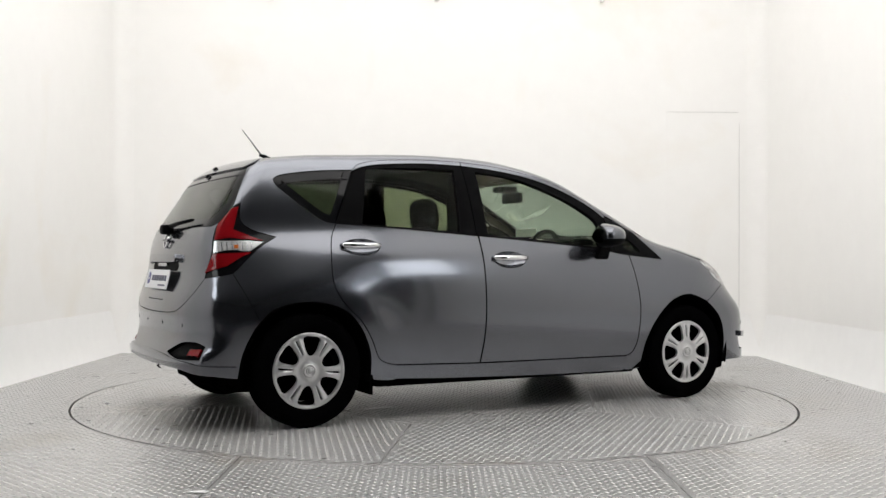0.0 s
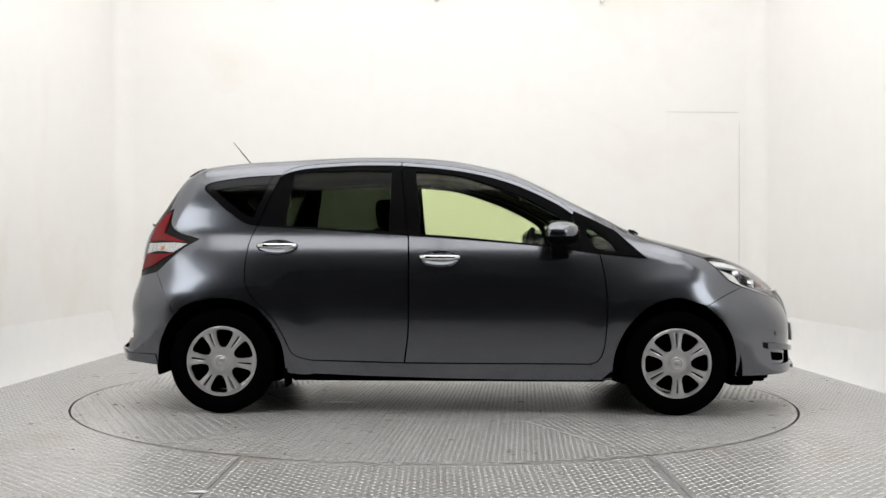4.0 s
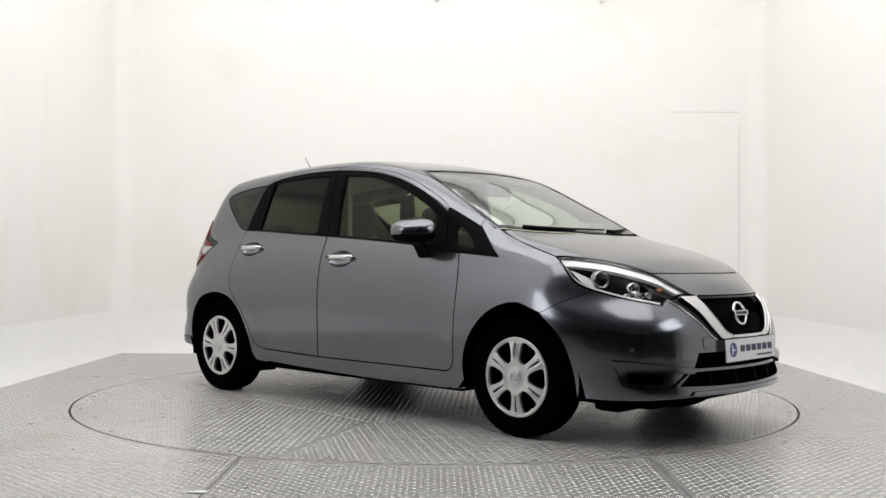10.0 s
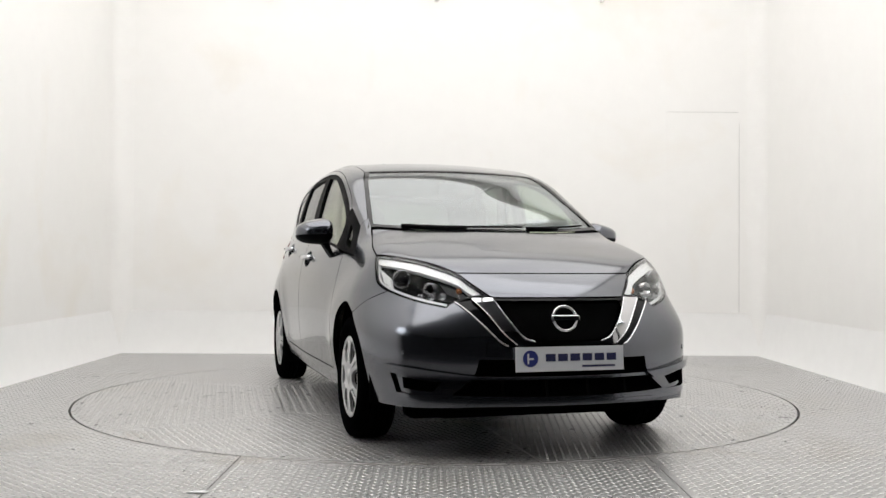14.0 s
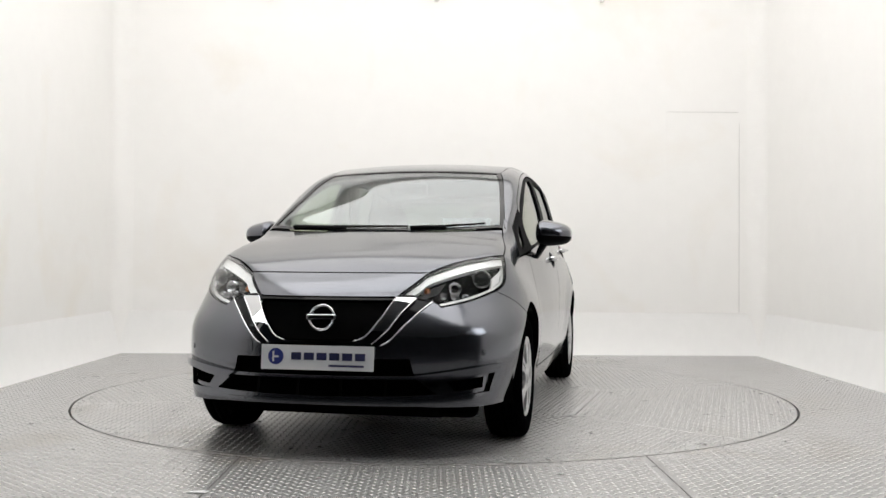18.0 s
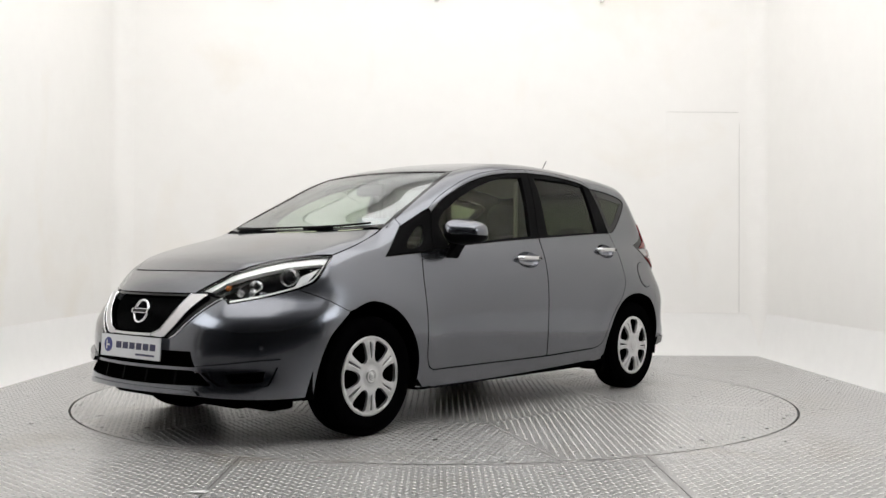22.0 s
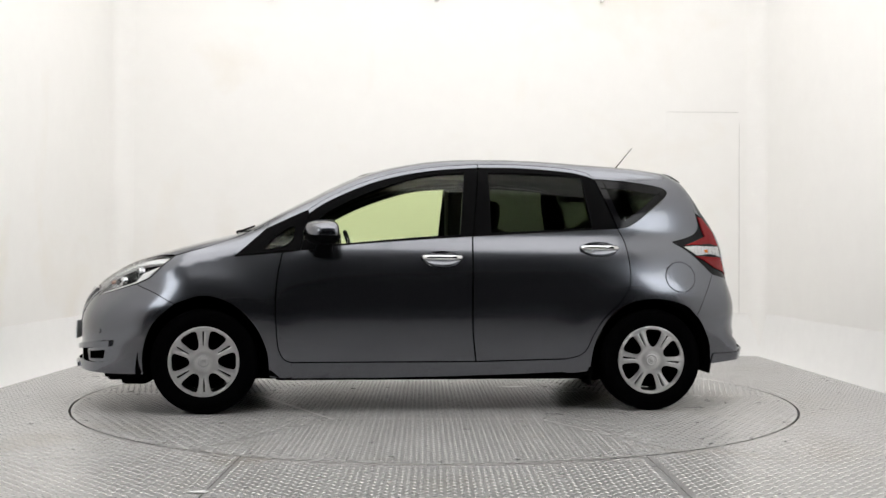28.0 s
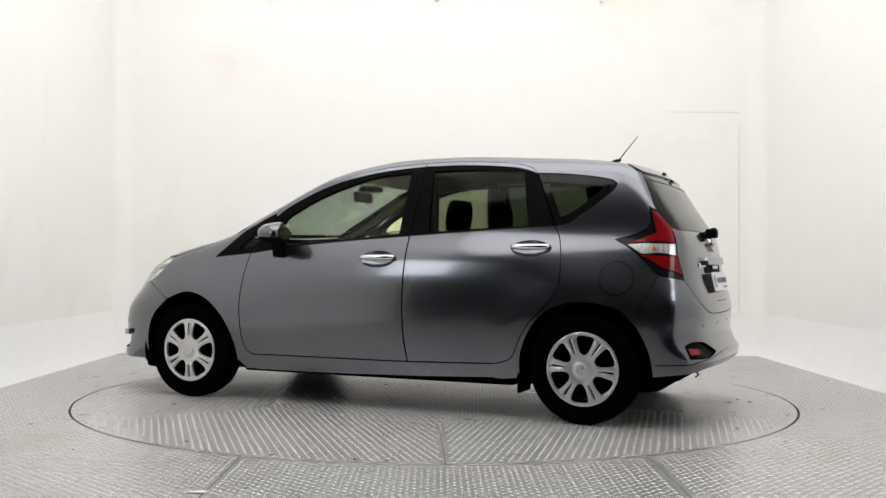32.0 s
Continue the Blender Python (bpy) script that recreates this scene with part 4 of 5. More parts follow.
# mirrors
def mirror(s):
    n, m = 28, 18
    v, f, w = [], [], []
    for i in range(m + 1):
        a = -math.pi / 2 + math.pi * i / m
        for j in range(n):
            b = 2 * math.pi * j / n
            sp = lambda t, e: math.copysign(abs(t) ** e, t)
            x = sp(math.cos(a), .55) * sp(math.cos(b), .75)
            y = sp(math.cos(a), .55) * sp(math.sin(b), .6)
            z = sp(math.sin(a), .75)
            hx = .112 * (1 - .22 * y) if x > 0 else .070
            hz = .069 * (1 - .22 * y) * (1 - .18 * max(0, x))
            v.append((.605 + x * hx + .01 - .02 * y, s * (.886 + y * .100), 1.038 + z * hz - .006 * y))
    for i in range(m):
        for j in range(n):
            k = (j + 1) % n
            q = (i * n + j, i * n + k, (i + 1) * n + k, (i + 1) * n + j)
            f.append(q if s > 0 else q[::-1])
            w.append(0 if i >= m * .42 else 1)
    ob = part("door_mirror", mesh_of("door_mirror", v, f, [PAINT, TRIM], w), None, car, "door mirror with a painted cap and black lower shell")
    bm = bmesh.new()
    low_, top_ = [], []
    for a, b in ((-.05, -.012), (.05, -.012), (.045, .022), (-.045, .022)):
        low_.append(bm.verts.new((.635 + a * 1.1, s * (.782 + b * .3), .885 + (a > 0) * .008)))
        top_.append(bm.verts.new((.615 + a * .85, s * (.832 + b * 1.4), .995)))
    mid = [bm.verts.new(((p.co.x + q.co.x) / 2 + .004, (p.co.y * .45 + q.co.y * .55) - s * .004, (p.co.z + q.co.z) / 2)) for p, q in zip(low_, top_)]
    for r0, r1 in ((low_, mid), (mid, top_)):
        for k in range(4):
            bm.faces.new((r0[k], r0[(k + 1) % 4], r1[(k + 1) % 4], r1[k]))
    bm.faces.new(low_[::-1])
    bm.faces.new(top_)
    bmesh.ops.recalc_face_normals(bm, faces=bm.faces)
    bmesh.ops.bevel(bm, geom=list(bm.edges), offset=.006, segments=2, affect="EDGES")
    part("mirror_stalk", bm, TRIM, ob)
    part("indicator_strip", boxed(.675, .690, s * .90, s * .950, 1.037, 1.046, bevel=.003), WHITE_LENS, ob)
    g = cut("mirror_glass", oval(0, 0, .072, .044, 24), [], MIRROR, ob, thick=.003, at=facing((.541, .882 * s, 1.037), (-1, 0, 0)))


for s in B:
    mirror(s)
dish(-.055, .887, .108, .046, .034, front_door)
dish(-.992, .950, .106, .043, .034, rear_door)
handle(-.168, .058, .898, front_door)
handle(-1.102, -.882, .960, rear_door)


# wheels
def hubcap(q=.2):
    def polar(pts):
        return [(r * math.cos(a), r * math.sin(a)) for a, r in pts]
    holes = []
    for k in range(6):
        c = math.pi / 2 + k * math.pi / 3
        half = [(.0, .078), (.12, .080), (.21, .087), (.275, .101), (.30, .122), (.305, .148), (.30, .168), (.26, .179), (.15, .1825)]
        holes.append(polar([(c + a, r) for a, r in half] + [(c - a, r) for a, r in half[:0:-1]]))
        e = c + math.pi / 6
        holes.append(polar([(e - .030, .092), (e + .030, .092), (e + .040, .130), (e + .034, .172), (e - .034, .172), (e - .040, .130)]))

    def face(u, v):
        r, a = np.hypot(u, v), np.arctan2(v, u)
        d = (a - math.pi / 6 - math.pi / 2 + math.pi / 6) % (math.pi / 3) - math.pi / 6
        rib = np.exp(-((np.abs(d) - .095) / .05) ** 2) * np.clip((r - .07) / .03, 0, 1) * np.clip((.185 - r) / .02, 0, 1)
        return .012 * (1 - (r / .2) ** 2) - .006 * np.exp(-((r - .055) / .016) ** 2) + .006 * np.exp(-((r - .193) / .007) ** 2) + 0.005 * rib
    return oval(0, 0, q, q, 72), holes, face


def wheel(x, s):
    w = new("wheel")
    w.parent = car
    w["label"] = "black tyre on a six-spoke silver hubcap wheel"
    w.matrix_local = pose(x, .733 * s, .299, 0, 0, 180 if s > 0 else 0) @ pose(0, 0, 0, 0, 17 + x * 9, 0)
    tyre = [(.196, -.078), (.212, -.089), (.250, -.0945), (.280, -.091), (.2935, -.080), (.299, -.064), (.3005, -.050), (.3005, -.040), (.293, -.038), (.293, -.030), (.301, -.028), (.301, -.006), (.293, -.004), (.293, .004), (.301, .006),
            (.301, .028), (.293, .030), (.293, .038), (.3005, .040), (.299, .064), (.2935, .080), (.280, .091), (.250, .0945), (.212, .089), (.19, .07)]
    part("tyre", lathe(tyre, [RUBBER], 72), None, w)
    part("rim", lathe([(.20, -.072), (.196, -.082), (.189, -.078), (.180, -.04), (.178, .06), (.20, .075)], [TRIM], 64), None, w, "dark steel rim")
    o, holes, face = hubcap()
    cut("hubcap", o, holes, SILVER, w, face, .016, .009, label="six-spoke silver hubcap", at=pose(0, -.080, 0))
    part("drum", lathe([(0, -.035), (.09, -.035), (.10, -.02), (.165, -.015), (.165, .05)], [DARK], 40), None, w, "dark brake drum")
    part("centre_cap", lathe([(0, -.096), (.022, -.0955), (.0225, -.0945), (.024, -.0945), (.0245, -.0955), (.034, -.0945), (.0365, -.092), (.037, -.08)], [SILVER], 32), None, w)
    part("cap_mark", lathe([(.016, -.0955), (.0165, -.0975), (.021, -.0972), (.0215, -.095)], [SILVER], 24), None, w)
    for k in range(4):
        a = k * math.pi / 2 + .4
        turned("wheel_nut", [(0, .016), (.008, .016), (.010, .010), (.010, 0)], [SATIN], (.05 * math.cos(a), -.036, .05 * math.sin(a)), (0, -1, 0), w, n=6)


def liner(x, r, s):
    v, f = [], []
    n = 28
    for i in range(n + 1):
        a = math.radians(-13) + math.radians(206) * i / n
        for y in (.80, .50):
            v.append((x + r * math.cos(a), y * s, .30 + r * math.sin(a)))
        v.append((x + .02 * math.cos(a), .50 * s, .30 + .02 * math.sin(a)))
        d = math.degrees(a) if x < 0 else 180 - math.degrees(a)
        q = r + (.06 if -30 < d < 128 else .035)
        v.append((x + q * math.cos(a), (.785 if d < 128 else .752) * s, .30 + q * math.sin(a)))
    for i in range(n):
        a, b = i * 4, i * 4 + 4
        f += [(a, b, b + 1, a + 1), (a + 1, b + 1, b + 2, a + 2), (a + 3, b + 3, b, a)]
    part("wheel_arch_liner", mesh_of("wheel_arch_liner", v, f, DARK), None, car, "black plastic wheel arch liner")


for s in B:
    wheel(1.3, s)
    wheel(-1.3, s)
    liner(1.3, .372, s)
    liner(-1.3, .355, s)
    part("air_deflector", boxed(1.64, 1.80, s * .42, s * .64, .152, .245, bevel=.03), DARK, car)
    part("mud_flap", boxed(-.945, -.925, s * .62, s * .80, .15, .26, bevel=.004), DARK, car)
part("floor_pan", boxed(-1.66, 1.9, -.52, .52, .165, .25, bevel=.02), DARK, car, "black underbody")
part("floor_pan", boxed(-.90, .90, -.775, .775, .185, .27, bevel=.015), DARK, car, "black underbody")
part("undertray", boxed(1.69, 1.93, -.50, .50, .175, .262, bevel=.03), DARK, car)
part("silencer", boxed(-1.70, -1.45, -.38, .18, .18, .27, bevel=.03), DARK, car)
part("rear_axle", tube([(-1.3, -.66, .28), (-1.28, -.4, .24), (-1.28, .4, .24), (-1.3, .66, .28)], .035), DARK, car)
part("tow_hook", tube([(-1.80, .30, .27), (-1.83, .30, .245), (-1.81, .30, .232)], .006), TRIM, car)

# wipers and aerial
for y0, y1, x0 in ((-.50, .16, 1.170), (.18, .56, 1.165)):
    ys = np.linspace(y0, y1, 9)
    p_ = TP(*[(x0 - .385 * v * v + .01 - .03 * (v - y0), v) for v in ys]) + np.array([.002, 0, .004])
    w_ = part("wiper", tube(p_, .008, 6, .005), TRIM, car, "black windscreen wiper")
    q_ = TP(*[(x0 - .385 * v * v + .03, v) for v in np.linspace(y0, (y0 + y1) / 2, 5)]) + np.array([.004, 0, .008])
    part("wiper_arm", tube(q_, .009, 6, .006), TRIM, w_)
wr = RR((-.02, 1.06), (-.2, 1.075), (-.42, 1.085)) + np.array([-.03, 0, .004])
w_ = part("rear_wiper", tube(wr, .014, 6, .008), TRIM, hatch, "black rear wiper")
part("wiper_boss", boxed(-1.885, -1.82, -.05, .04, 1.02, 1.075, bevel=.015), TRIM, hatch)
part("aerial_base", tube([(-1.25, 0, 1.480), (-1.28, 0, 1.497), (-1.31, 0, 1.503)], .016, 8, .008), TRIM, car)
part("aerial", tube([(-1.295, 0, 1.500), (-1.415, 0, 1.646)], .0042, 6, .0022), TRIM, car)

# inside
def padded(name, at, half, tilt, material, parent, ex=.55):
    """A stuffed form: an ellipsoid filled out towards a box, leaning back."""
    sp = lambda t, e: math.copysign(abs(t) ** e, t)
    v, f, n, m = [], [], 24, 14
    for i in range(m + 1):
        a = -math.pi / 2 + math.pi * i / m
        for j in range(n):
            b = 2 * math.pi * j / n
            c = sp(math.cos(a), ex)
            v.append(tuple(pose(*at, 0, tilt, 0) @ Vector((half[0] * c * sp(math.cos(b), .8), half[1] * c * sp(math.sin(b), .75), half[2] * sp(math.sin(a), .8)))))
    for i in range(m):
        for j in range(n):
            k = (j + 1) % n
            f.append((i * n + j, i * n + k, (i + 1) * n + k, (i + 1) * n + j))
    return part(name, mesh_of(name, v, f, material), None, parent)


def seat(y):
    st = new("front_seat")
    st.parent = car
    st["label"] = "charcoal fabric front seat with headrest"
    part("cushion", boxed(-.34, .16, y - .25, y + .25, .36, .52, bevel=.05), FABRIC, st)
    padded("backrest", (-.37, y, .76), (.085, .245, .33), -14, FABRIC, st, .4)
    padded("headrest", (-.392, y, 1.150), (.060, .135, .105), -10, FABRIC, st)
    for d in (-.06, .06):
        part("headrest_post", tube([(-.40, y + d, 1.00), (-.388, y + d, 1.10)], .006), SATIN, st)


seat(.37)
seat(-.37)
bench = new("rear_bench")
bench.parent = car
bench["label"] = "charcoal fabric rear bench"
part("cushion", boxed(-1.0, -.55, -.62, .62, .36, .54, bevel=.05), FABRIC, bench)
bm = boxed(-.07, .07, -.60, .60, 0, .50, bevel=.05)
bmesh.ops.transform(bm, matrix=pose(-1.02, 0, .48, 0, -20, 0), verts=bm.verts)
part("backrest", bm, FABRIC, bench)
for y in (-.37, .37):
    padded("headrest", (-1.19, y, 1.035), (.055, .13, .085), -12, FABRIC, bench)
dash = part("dashboard", boxed(.62, 1.10, -.66, .66, .62, .985, bevel=.06), TRIM, car, "black dashboard")
part("instrument_hood", boxed(.56, .80, -.54, -.20, .90, 1.035, bevel=.05), TRIM, dash)
part("screen_hood", boxed(.60, .72, -.14, .14, .86, .99, bevel=.03), TRIM, dash)
ring = lathe([(.185 + .016 * math.cos(a), .016 * math.sin(a)) for a in np.linspace(0, 2 * math.pi, 11)], [TRIM], 40)
sw = part("steering_wheel", ring, None, car, "black steering wheel")
sw.matrix_local = facing((.45, -.37, .90), (-1, 0, .35))
part("hub", boxed(-.06, .06, -.02, .03, -.05, .05, bevel=.02), TRIM, sw)
part("spoke", boxed(-.175, .175, -.008, .012, -.018, .018, bevel=.006), TRIM, sw)
part("interior_mirror", boxed(.465, .495, -.115, .115, 1.275, 1.345, bevel=.014), TRIM, car)
part("camera_housing", boxed(.36, .48, -.07, .07, 1.345, 1.385, bevel=.015), TRIM, car)
part("bulkhead", boxed(1.06, 1.10, -.72, .72, .28, .98), DARK, car)
part("parcel_shelf", boxed(-1.72, -1.20, -.58, .58, .93, .96, bevel=.01), FABRIC, car)
part("load_floor", boxed(-1.78, -1.0, -.55, .55, .40, .45), FABRIC, car)
for s in B:
    part("sun_visor", boxed(.20, .36, s * .16, s * .50, 1.385, 1.40, bevel=.006), BEIGE, car)
    part("inner_pillar", boxed(-.345, -.235, s * .555, s * .60, .98, 1.38, bevel=.02), LINING, car)
    part("belt_strap", boxed(-.232, -.205, s * .585, s * .60, .98, 1.38, bevel=.004), BEIGE, car)
card = tagged(part("price_card", boxed(.876, .879, .29, .56, 1.062, 1.118), PAPER, car), "plain white card behind the windscreen")

# ---- studio ----
def room():
    tagged(part("wall_back", boxed(-3.25, 3.3, 2.89, 3.05, -.3, 4.6), WALL), kind="structure")
    tagged(part("wall_left", boxed(-3.25, -3.03, -3.3, 2.89, -.3, 4.6), WALL), kind="structure")
    tagged(part("wall_right", boxed(3.11, 3.3, -3.3, 2.89, -.3, 4.6), WALL), kind="structure")
    tagged(part("ceiling", boxed(-3.25, 3.3, -2.5, 3.05, 4.6, 4.7), WALL), kind="structure")
    # the dim hall outside the booth, behind the camera: unseen, added for reflections
    tagged(part("hall_wall_left", boxed(-7.2, -7.0, -14.0, 3.2, -.3, 5.4), GREYWALL), kind="structure")
    tagged(part("hall_wall_right", boxed(7.0, 7.2, -14.0, 3.2, -.3, 5.4), GREYWALL), kind="structure")
    tagged(part("hall_wall_front", boxed(-7.2, 7.2, -14.2, -14.0, -.3, 5.4), GREYWALL), kind="structure")
    tagged(part("hall_wall_back", boxed(-7.2, 7.2, 3.2, 3.4, -.3, 5.4), GREYWALL), kind="structure")
    tagged(part("hall_ceiling", boxed(-7.2, 7.2, -14.2, 3.4, 5.4, 5.5), HALLTOP), kind="structure")
    for y in (-1.25, 1.22):
        for x in (-1.42, 1.50):
            lamp = tagged(new("ceiling_light"), "white rectangular ceiling light panel, lit", "ceiling light", "studio ceiling lights")
            lamp.location = (x, y, 4.6)
            part("frame", boxed(-1.46, 1.46, -1.22, 1.22, -.06, 0), PAPER, lamp)
            part("diffuser", boxed(-1.46, 1.46, -1.22, 1.22, -.066, -.061), LAMPMAT if y > 0 else FOREMAT, lamp)
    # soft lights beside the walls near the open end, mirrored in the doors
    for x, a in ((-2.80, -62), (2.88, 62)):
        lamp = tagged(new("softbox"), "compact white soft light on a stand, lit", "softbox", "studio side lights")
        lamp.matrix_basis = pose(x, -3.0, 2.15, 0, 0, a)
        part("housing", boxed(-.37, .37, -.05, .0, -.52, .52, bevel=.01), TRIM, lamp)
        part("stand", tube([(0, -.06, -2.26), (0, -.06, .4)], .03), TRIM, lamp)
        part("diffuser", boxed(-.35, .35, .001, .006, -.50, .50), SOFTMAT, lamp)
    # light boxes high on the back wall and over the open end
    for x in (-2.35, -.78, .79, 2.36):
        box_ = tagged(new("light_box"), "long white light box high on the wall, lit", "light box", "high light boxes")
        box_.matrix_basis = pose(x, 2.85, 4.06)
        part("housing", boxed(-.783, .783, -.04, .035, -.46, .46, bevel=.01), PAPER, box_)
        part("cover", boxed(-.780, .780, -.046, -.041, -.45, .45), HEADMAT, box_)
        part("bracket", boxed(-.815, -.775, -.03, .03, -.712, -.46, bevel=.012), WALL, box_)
    # unseen fill boxes, added to even out the back wall and flanks
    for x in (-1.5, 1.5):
        box_ = tagged(new("light_box"), "unseen white fill box added over the open end, lit", "light box", "high light boxes")
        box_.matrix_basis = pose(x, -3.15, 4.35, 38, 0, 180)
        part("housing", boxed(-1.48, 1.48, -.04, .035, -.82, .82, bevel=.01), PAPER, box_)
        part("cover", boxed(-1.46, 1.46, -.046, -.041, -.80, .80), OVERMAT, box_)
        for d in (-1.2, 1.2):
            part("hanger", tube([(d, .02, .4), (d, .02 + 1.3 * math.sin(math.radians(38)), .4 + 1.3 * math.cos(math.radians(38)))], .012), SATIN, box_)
    # base cove round the walls
    def cove(path, name):
        v, f = [], []
        prof = [(.0005, .40), (.003, .37), (.014, .27), (.032, .15), (.050, .06), (.07, 0)]
        for (x, y, nx, ny) in path:
            for d, z in prof:
                v.append((x + nx * d, y + ny * d, z))
        k = len(prof)
        for i in range(len(path) - 1):
            for j in range(k - 1):
                f.append((i * k + j, i * k + j + 1, (i + 1) * k + j + 1, (i + 1) * k + j))
        return tagged(part(name, mesh_of(name, v, f, COVE)), kind="structure")
    cove([(-3.03, -3.3, 1, 0), (-3.03, 2.89, 1, -1), (3.11, 2.89, -1, -1), (3.11, -3.3, -1, 0)], "baseboard")
    # rounded inner corners of the booth
    for cx, sx in ((-3.03, 1), (3.11, -1)):
        v, f = [], []
        for i in range(9):
            a = math.pi / 2 * i / 8
            for z in (0, 4.6):
                v.append((cx + sx * .16 * (1 - math.sin(a)), 2.89 - .16 * (1 - math.cos(a)), z))
        for i in range(8):
            f.append((2 * i, 2 * i + 1, 2 * i + 3, 2 * i + 2))
        tagged(part("trim", mesh_of("trim", v, f, WALL)), kind="structure")
    # joints of a flush access door in the back wall
    tagged(part("door_1", boxed(2.19, 2.88, 2.887, 2.8895, .40, 2.31), WALL), kind="structure")
    tagged(part("trim", boxed(2.885, 2.8875, 2.8875, 2.8895, .40, 2.20), JOINT), kind="structure")
    tagged(part("trim", boxed(2.20, 2.87, 2.8865, 2.8895, 2.313, 2.3155), JOINT), kind="structure")


def tread(name, inside, x0, x1, y0, y1, turn, parent, pitch=.037):
    """Raised bars of tread plate, crossing in turns, where inside() holds."""
    gx, gy = np.meshgrid(np.arange(x0, x1, pitch), np.arange(y0, y1, pitch))
    odd = (np.add.outer(np.arange(gx.shape[0]), np.arange(gx.shape[1])) % 2).ravel()
    c, s = math.cos(turn), math.sin(turn)
    x, y = gx.ravel() * c - gy.ravel() * s, gx.ravel() * s + gy.ravel() * c
    ok = inside(x, y)
    x, y, odd = x[ok], y[ok], odd[ok]
    a = turn + np.where(odd > 0, 1, 0) * math.pi / 2
    ca, sa = np.cos(a), np.sin(a)
    foot = [(-.0155, 0), (-.007, -.0048), (.007, -.0048), (.0155, 0), (.007, .0048), (-.007, .0048)]
    base = [(u, w, -.0002) for u, w in foot] + [(u * .72, w * .6, .0015) for u, w in foot]
    v = np.zeros((len(x), 12, 3))
    for i, (u, w, h) in enumerate(base):
        v[:, i, 0], v[:, i, 1], v[:, i, 2] = x + u * ca - w * sa, y + u * sa + w * ca, h
    faces = [(i, (i + 1) % 6, 6 + (i + 1) % 6, 6 + i) for i in range(6)] + [(6, 7, 8, 9, 10, 11)]
    off = (np.arange(len(x)) * 12)[:, None]
    me = bpy.data.meshes.new(name)
    sizes = np.tile([len(f) for f in faces], len(x))
    loops = (off + np.concatenate([np.array(f) for f in faces])[None]).ravel()
    me.vertices.add(len(x) * 12)
    me.vertices.foreach_set("co", v.ravel())
    me.loops.add(len(loops))
    me.loops.foreach_set("vertex_index", loops.astype(np.int32))
    me.polygons.add(len(sizes))
    me.polygons.foreach_set("loop_start", np.concatenate([[0], np.cumsum(sizes)[:-1]]).astype(np.int32))
    me.materials.append(TREAD)
    me.update(calc_edges=True)
    ob = part(name, me, None, parent)
    return ob


def deck():
    bm = bmesh.new()
    ring = 128
    inner, lip, outer = [], [], []
    for i in range(ring):
        a = 2 * math.pi * i / ring
        c, s = math.cos(a), math.sin(a)
        inner.append(bm.verts.new(((TABLE_R + .011) * c, (TABLE_R + .011) * s, 0)))
        lip.append(bm.verts.new(((TABLE_R + .011) * c, (TABLE_R + .011) * s, -.05)))
        k = min((3.11 if c > 0 else 3.03) / max(abs(c), 1e-9), (2.89 if s > 0 else 4.6) / max(abs(s), 1e-9))
        outer.append(bm.verts.new((k * c, k * s, 0)))
    for i in range(ring):
        j = (i + 1) % ring
        bm.faces.new((inner[i], outer[i], outer[j], inner[j]))
        bm.faces.new((lip[i], inner[i], inner[j], lip[j]))
    floor = tagged(part("floor", bm, STEEL), kind="structure")
    tagged(part("hall_floor", boxed(-7.2, 7.2, -14.2, 3.4, -.2, -.06), GREYWALL), kind="structure")
    pit = bmesh.new()
    bmesh.ops.create_circle(pit, cap_ends=True, segments=96, radius=TABLE_R + .05, matrix=Matrix.Translation((0, 0, -.04)))
    tagged(part("turntable_pit", pit, SEAM), kind="structure")
    part("deck_seam", boxed(-.868, -.864, -4.6, -2.075, .0006, .0012), SEAM, floor)
    part("deck_seam", boxed(.952, .956, -4.6, -2.035, .0006, .0012), SEAM, floor)
    part("deck_seam", boxed(-2.16, -2.04, -1.03, -1.026, .0006, .0012), SEAM, floor)
    clear = lambda x, y: (np.hypot(x, y) > TABLE_R + .03) & (x > -2.94) & (x < 3.02) & (y > -3.4) & (y < 2.8)
    tagged(tread("tread_relief", lambda x, y: clear(x, y) & (x < -.885), -5, 5, -5, 5, math.pi / 4, floor), kind="stuff")
    tagged(tread("tread_relief", lambda x, y: clear(x, y) & (x > .975), -5, 5, -5, 5, math.pi / 4, floor), kind="stuff")
    tagged(tread("tread_relief", lambda x, y: clear(x, y) & (x > -.845) & (x < .935), -5, 5, -5, 5, math.pi / 4, floor), kind="stuff")


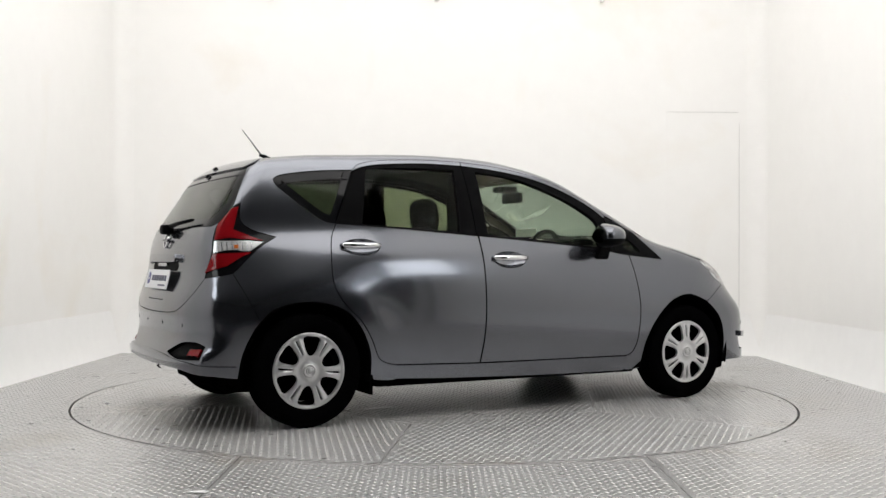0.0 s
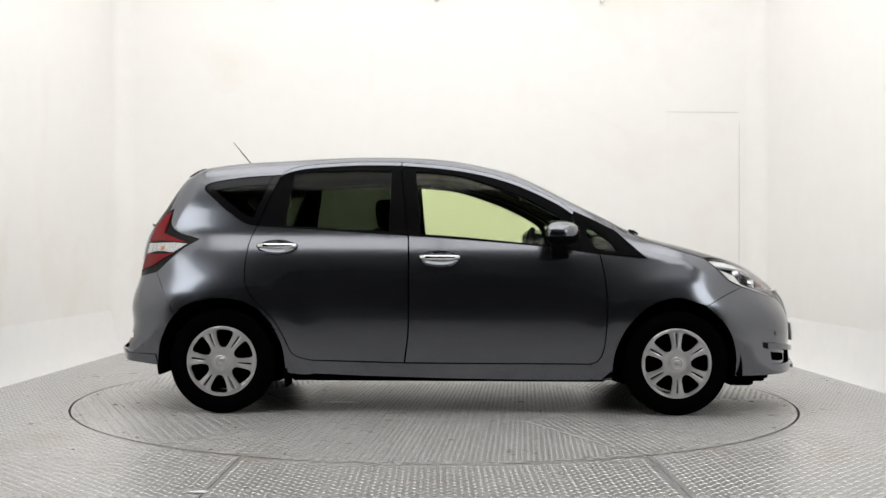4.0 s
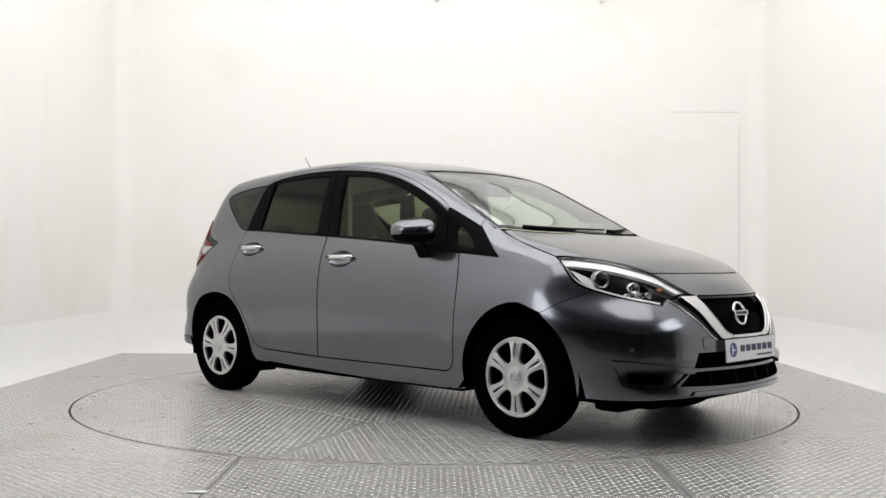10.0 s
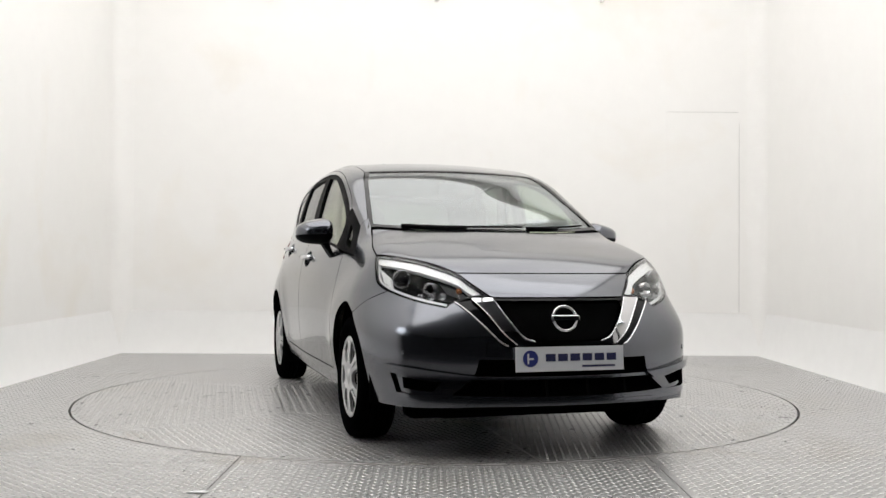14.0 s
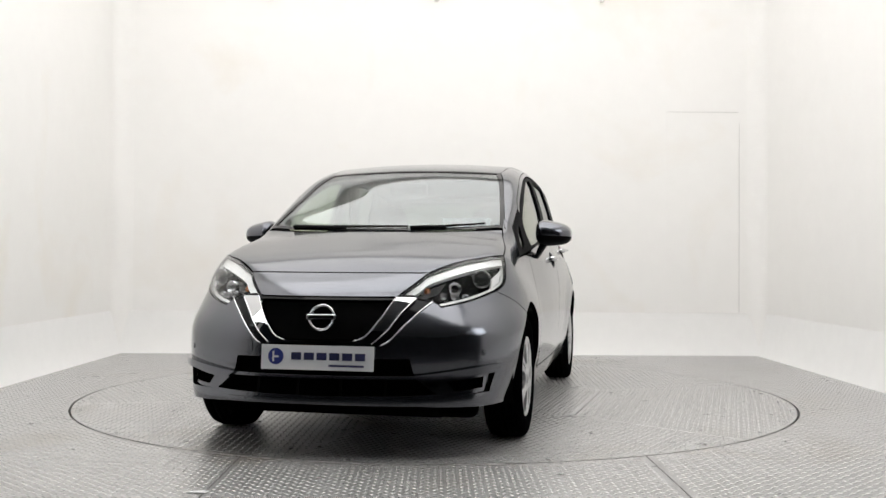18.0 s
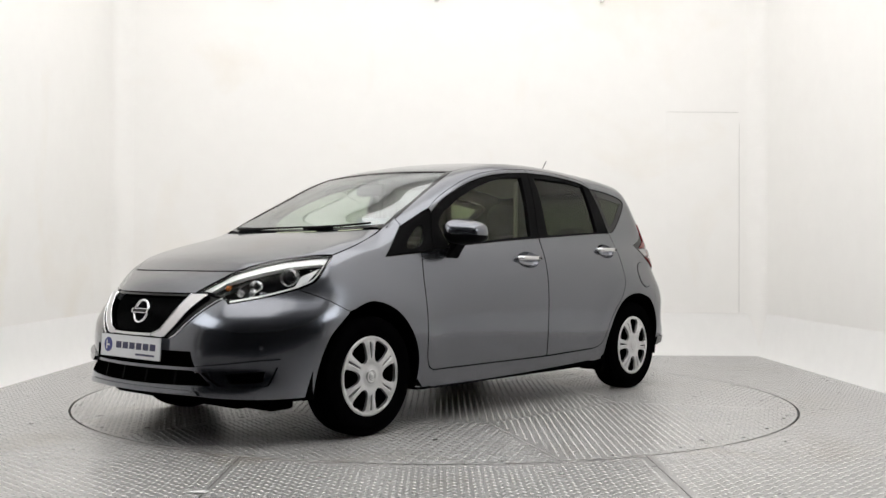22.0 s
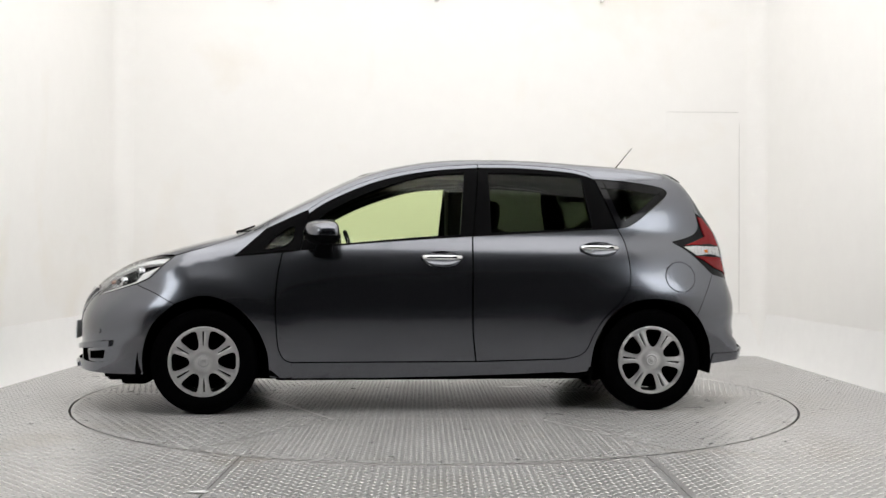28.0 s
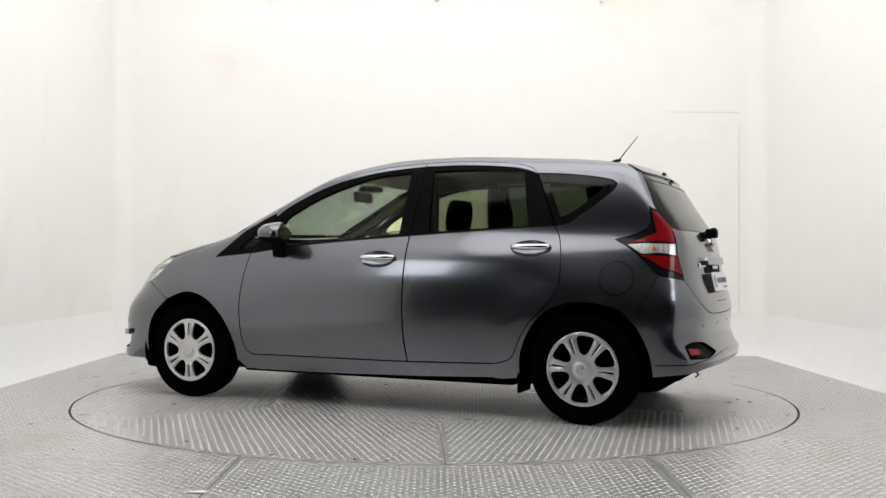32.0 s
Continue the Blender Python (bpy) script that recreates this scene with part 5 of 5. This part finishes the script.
def turntable():
    tb = tagged(new("turntable"), "round grey tread-plate turntable flush with the deck", "turntable")
    part("base_disc", lathe([(0, -.012), (TABLE_R - .002, -.012), (TABLE_R - .002, -.03)], [SEAM], 128, axis="z"), None, tb)
    spoke = [math.radians(-4.5 + 60 * k) for k in range(6)]
    RH = 1.17
    hexa = np.array([(RH * math.cos(a), RH * math.sin(a)) for a in spoke])

    def plate(name, q):
        q = inset(np.asarray(q), .0022)
        bm = bmesh.new()
        f = bm.faces.new([bm.verts.new((x, y, 0)) for x, y in q])
        r = bmesh.ops.extrude_face_region(bm, geom=[f])
        for e in r["geom"]:
            if isinstance(e, bmesh.types.BMVert):
                e.co.z = -.011
        bmesh.ops.recalc_face_normals(bm, faces=bm.faces)
        return part(name, bm, STEEL, tb)
    c = plate("centre_plate", hexa)
    tagged(tread("tread_relief", lambda x, y: within(inset(hexa, .02), np.stack([x, y], -1)), -1.7, 1.7, -1.7, 1.7, spoke[0] + math.pi / 4, c), kind="stuff")
    for k in range(6):
        a0, a1 = spoke[k], spoke[k] + math.pi / 3
        q = np.array([(RH * math.cos(a0), RH * math.sin(a0))] + [((TABLE_R) * math.cos(a), (TABLE_R) * math.sin(a)) for a in np.linspace(a0, a1, 24)] + [(RH * math.cos(a1), RH * math.sin(a1))])
        p = plate("sector_plate", q)
        tagged(tread("tread_relief", lambda x, y: within(inset(q, .02), np.stack([x, y], -1)), -3.2, 3.2, -3.2, 3.2, (a0 + a1) / 2 + math.pi / 4, p), kind="stuff")
        for r, a in ((2.19, a0 + .12), (2.19, a1 - .12), (2.2, (a0 + a1) / 2)):
            ob = part("bolt", lathe([(0, .0022), (.009, .0022), (.011, .0005)], [SEAM], 8, axis="z"), None, p)
            ob.location = (r * math.cos(a), r * math.sin(a), 0)
    return tb


room()
deck()
table = turntable()


PATCH = mat("pale_patch_metallic", (0.72, 0.72, 0.72), 0.3, 0.6, 0.5, 0, 0.2, 25)


def debris(name, x, y, pts, h, material, label, category):
    bm = bmesh.new()
    f = bm.faces.new([bm.verts.new((u, v, h)) for u, v in pts])
    r = bmesh.ops.extrude_face_region(bm, geom=[f])
    for e in r["geom"]:
        if isinstance(e, bmesh.types.BMVert):
            e.co.z = .0
    bmesh.ops.recalc_face_normals(bm, faces=bm.faces)
    ob = part(name, bm, material)
    ob.location = (x, y, .0012)
    return tagged(ob, label, category) if label else ob


# pale half-metallic patches that turn with the table
for px, py, pts in ((-.585, -.375, [(-.11, -.02), (-.04, -.035), (.05, -.02), (.12, -.03), (.10, .005), (.03, .03), (-.05, .02)]), (-.92, -.09, [(-.06, -.012), (.05, -.018), (.06, .01), (-.02, .016)]), (-1.12, -.35, [(-.07, -.012), (.04, -.02), (.07, .006), (-.03, .018)])):
    ob = debris("pale_patch", px, py, pts, .0012, PATCH, "", "")
    ob.parent = table
def grit(name, n, spread, parent, seed):
    """Small dark flakes strewn over a surface."""
    rnd = random.Random(seed)
    v, f = [], []
    while len(f) < n * 6:
        x, y = rnd.uniform(-3.0, 3.05), rnd.uniform(-3.3, 2.7)
        if not spread(math.hypot(x, y)):
            continue
        a, s, h = rnd.uniform(0, 6.3), rnd.uniform(.003, .011), rnd.uniform(.002, .004)
        k = len(v)
        for z in (.0, h):
            for i in range(5):
                b, q = a + i * 1.2566, s * rnd.uniform(.5, 1.4)
                v.append((x + 1.6 * q * math.cos(b), y + q * math.sin(b), z))
        f.append((k + 5, k + 6, k + 7, k + 8, k + 9))
        f += [(k + i, k + (i + 1) % 5, k + 5 + (i + 1) % 5, k + 5 + i) for i in range(5)]
    ob = part(name, mesh_of(name, v, f, SEAM, smooth=False), None, parent)
    return tagged(ob, kind="stuff") if parent else tagged(ob, "dark flakes of grit strewn on the tread plate", "grit", kind="stuff")


grit("grit", 46, lambda d: d < 2.2, table, 4)
grit("grit", 40, lambda d: d > 2.3, None, 7)
debris("paper_scrap", -.895, -2.78, [(-.04, -.012), (.035, -.018), (.045, .004), (.02, .022), (-.02, .008)], .003, PAPER, "small torn white paper scrap on the deck", "scrap")


def motions():
    walk(table, [(t, pose(0, 0, 0, 0, 0, a)) for t, a in TURN])
    walk(car, [(t, pose(0, 0, 0, 0, 0, a) @ pose(CAR_X, CAR_Y, 0)) for t, a in TURN])


motions()
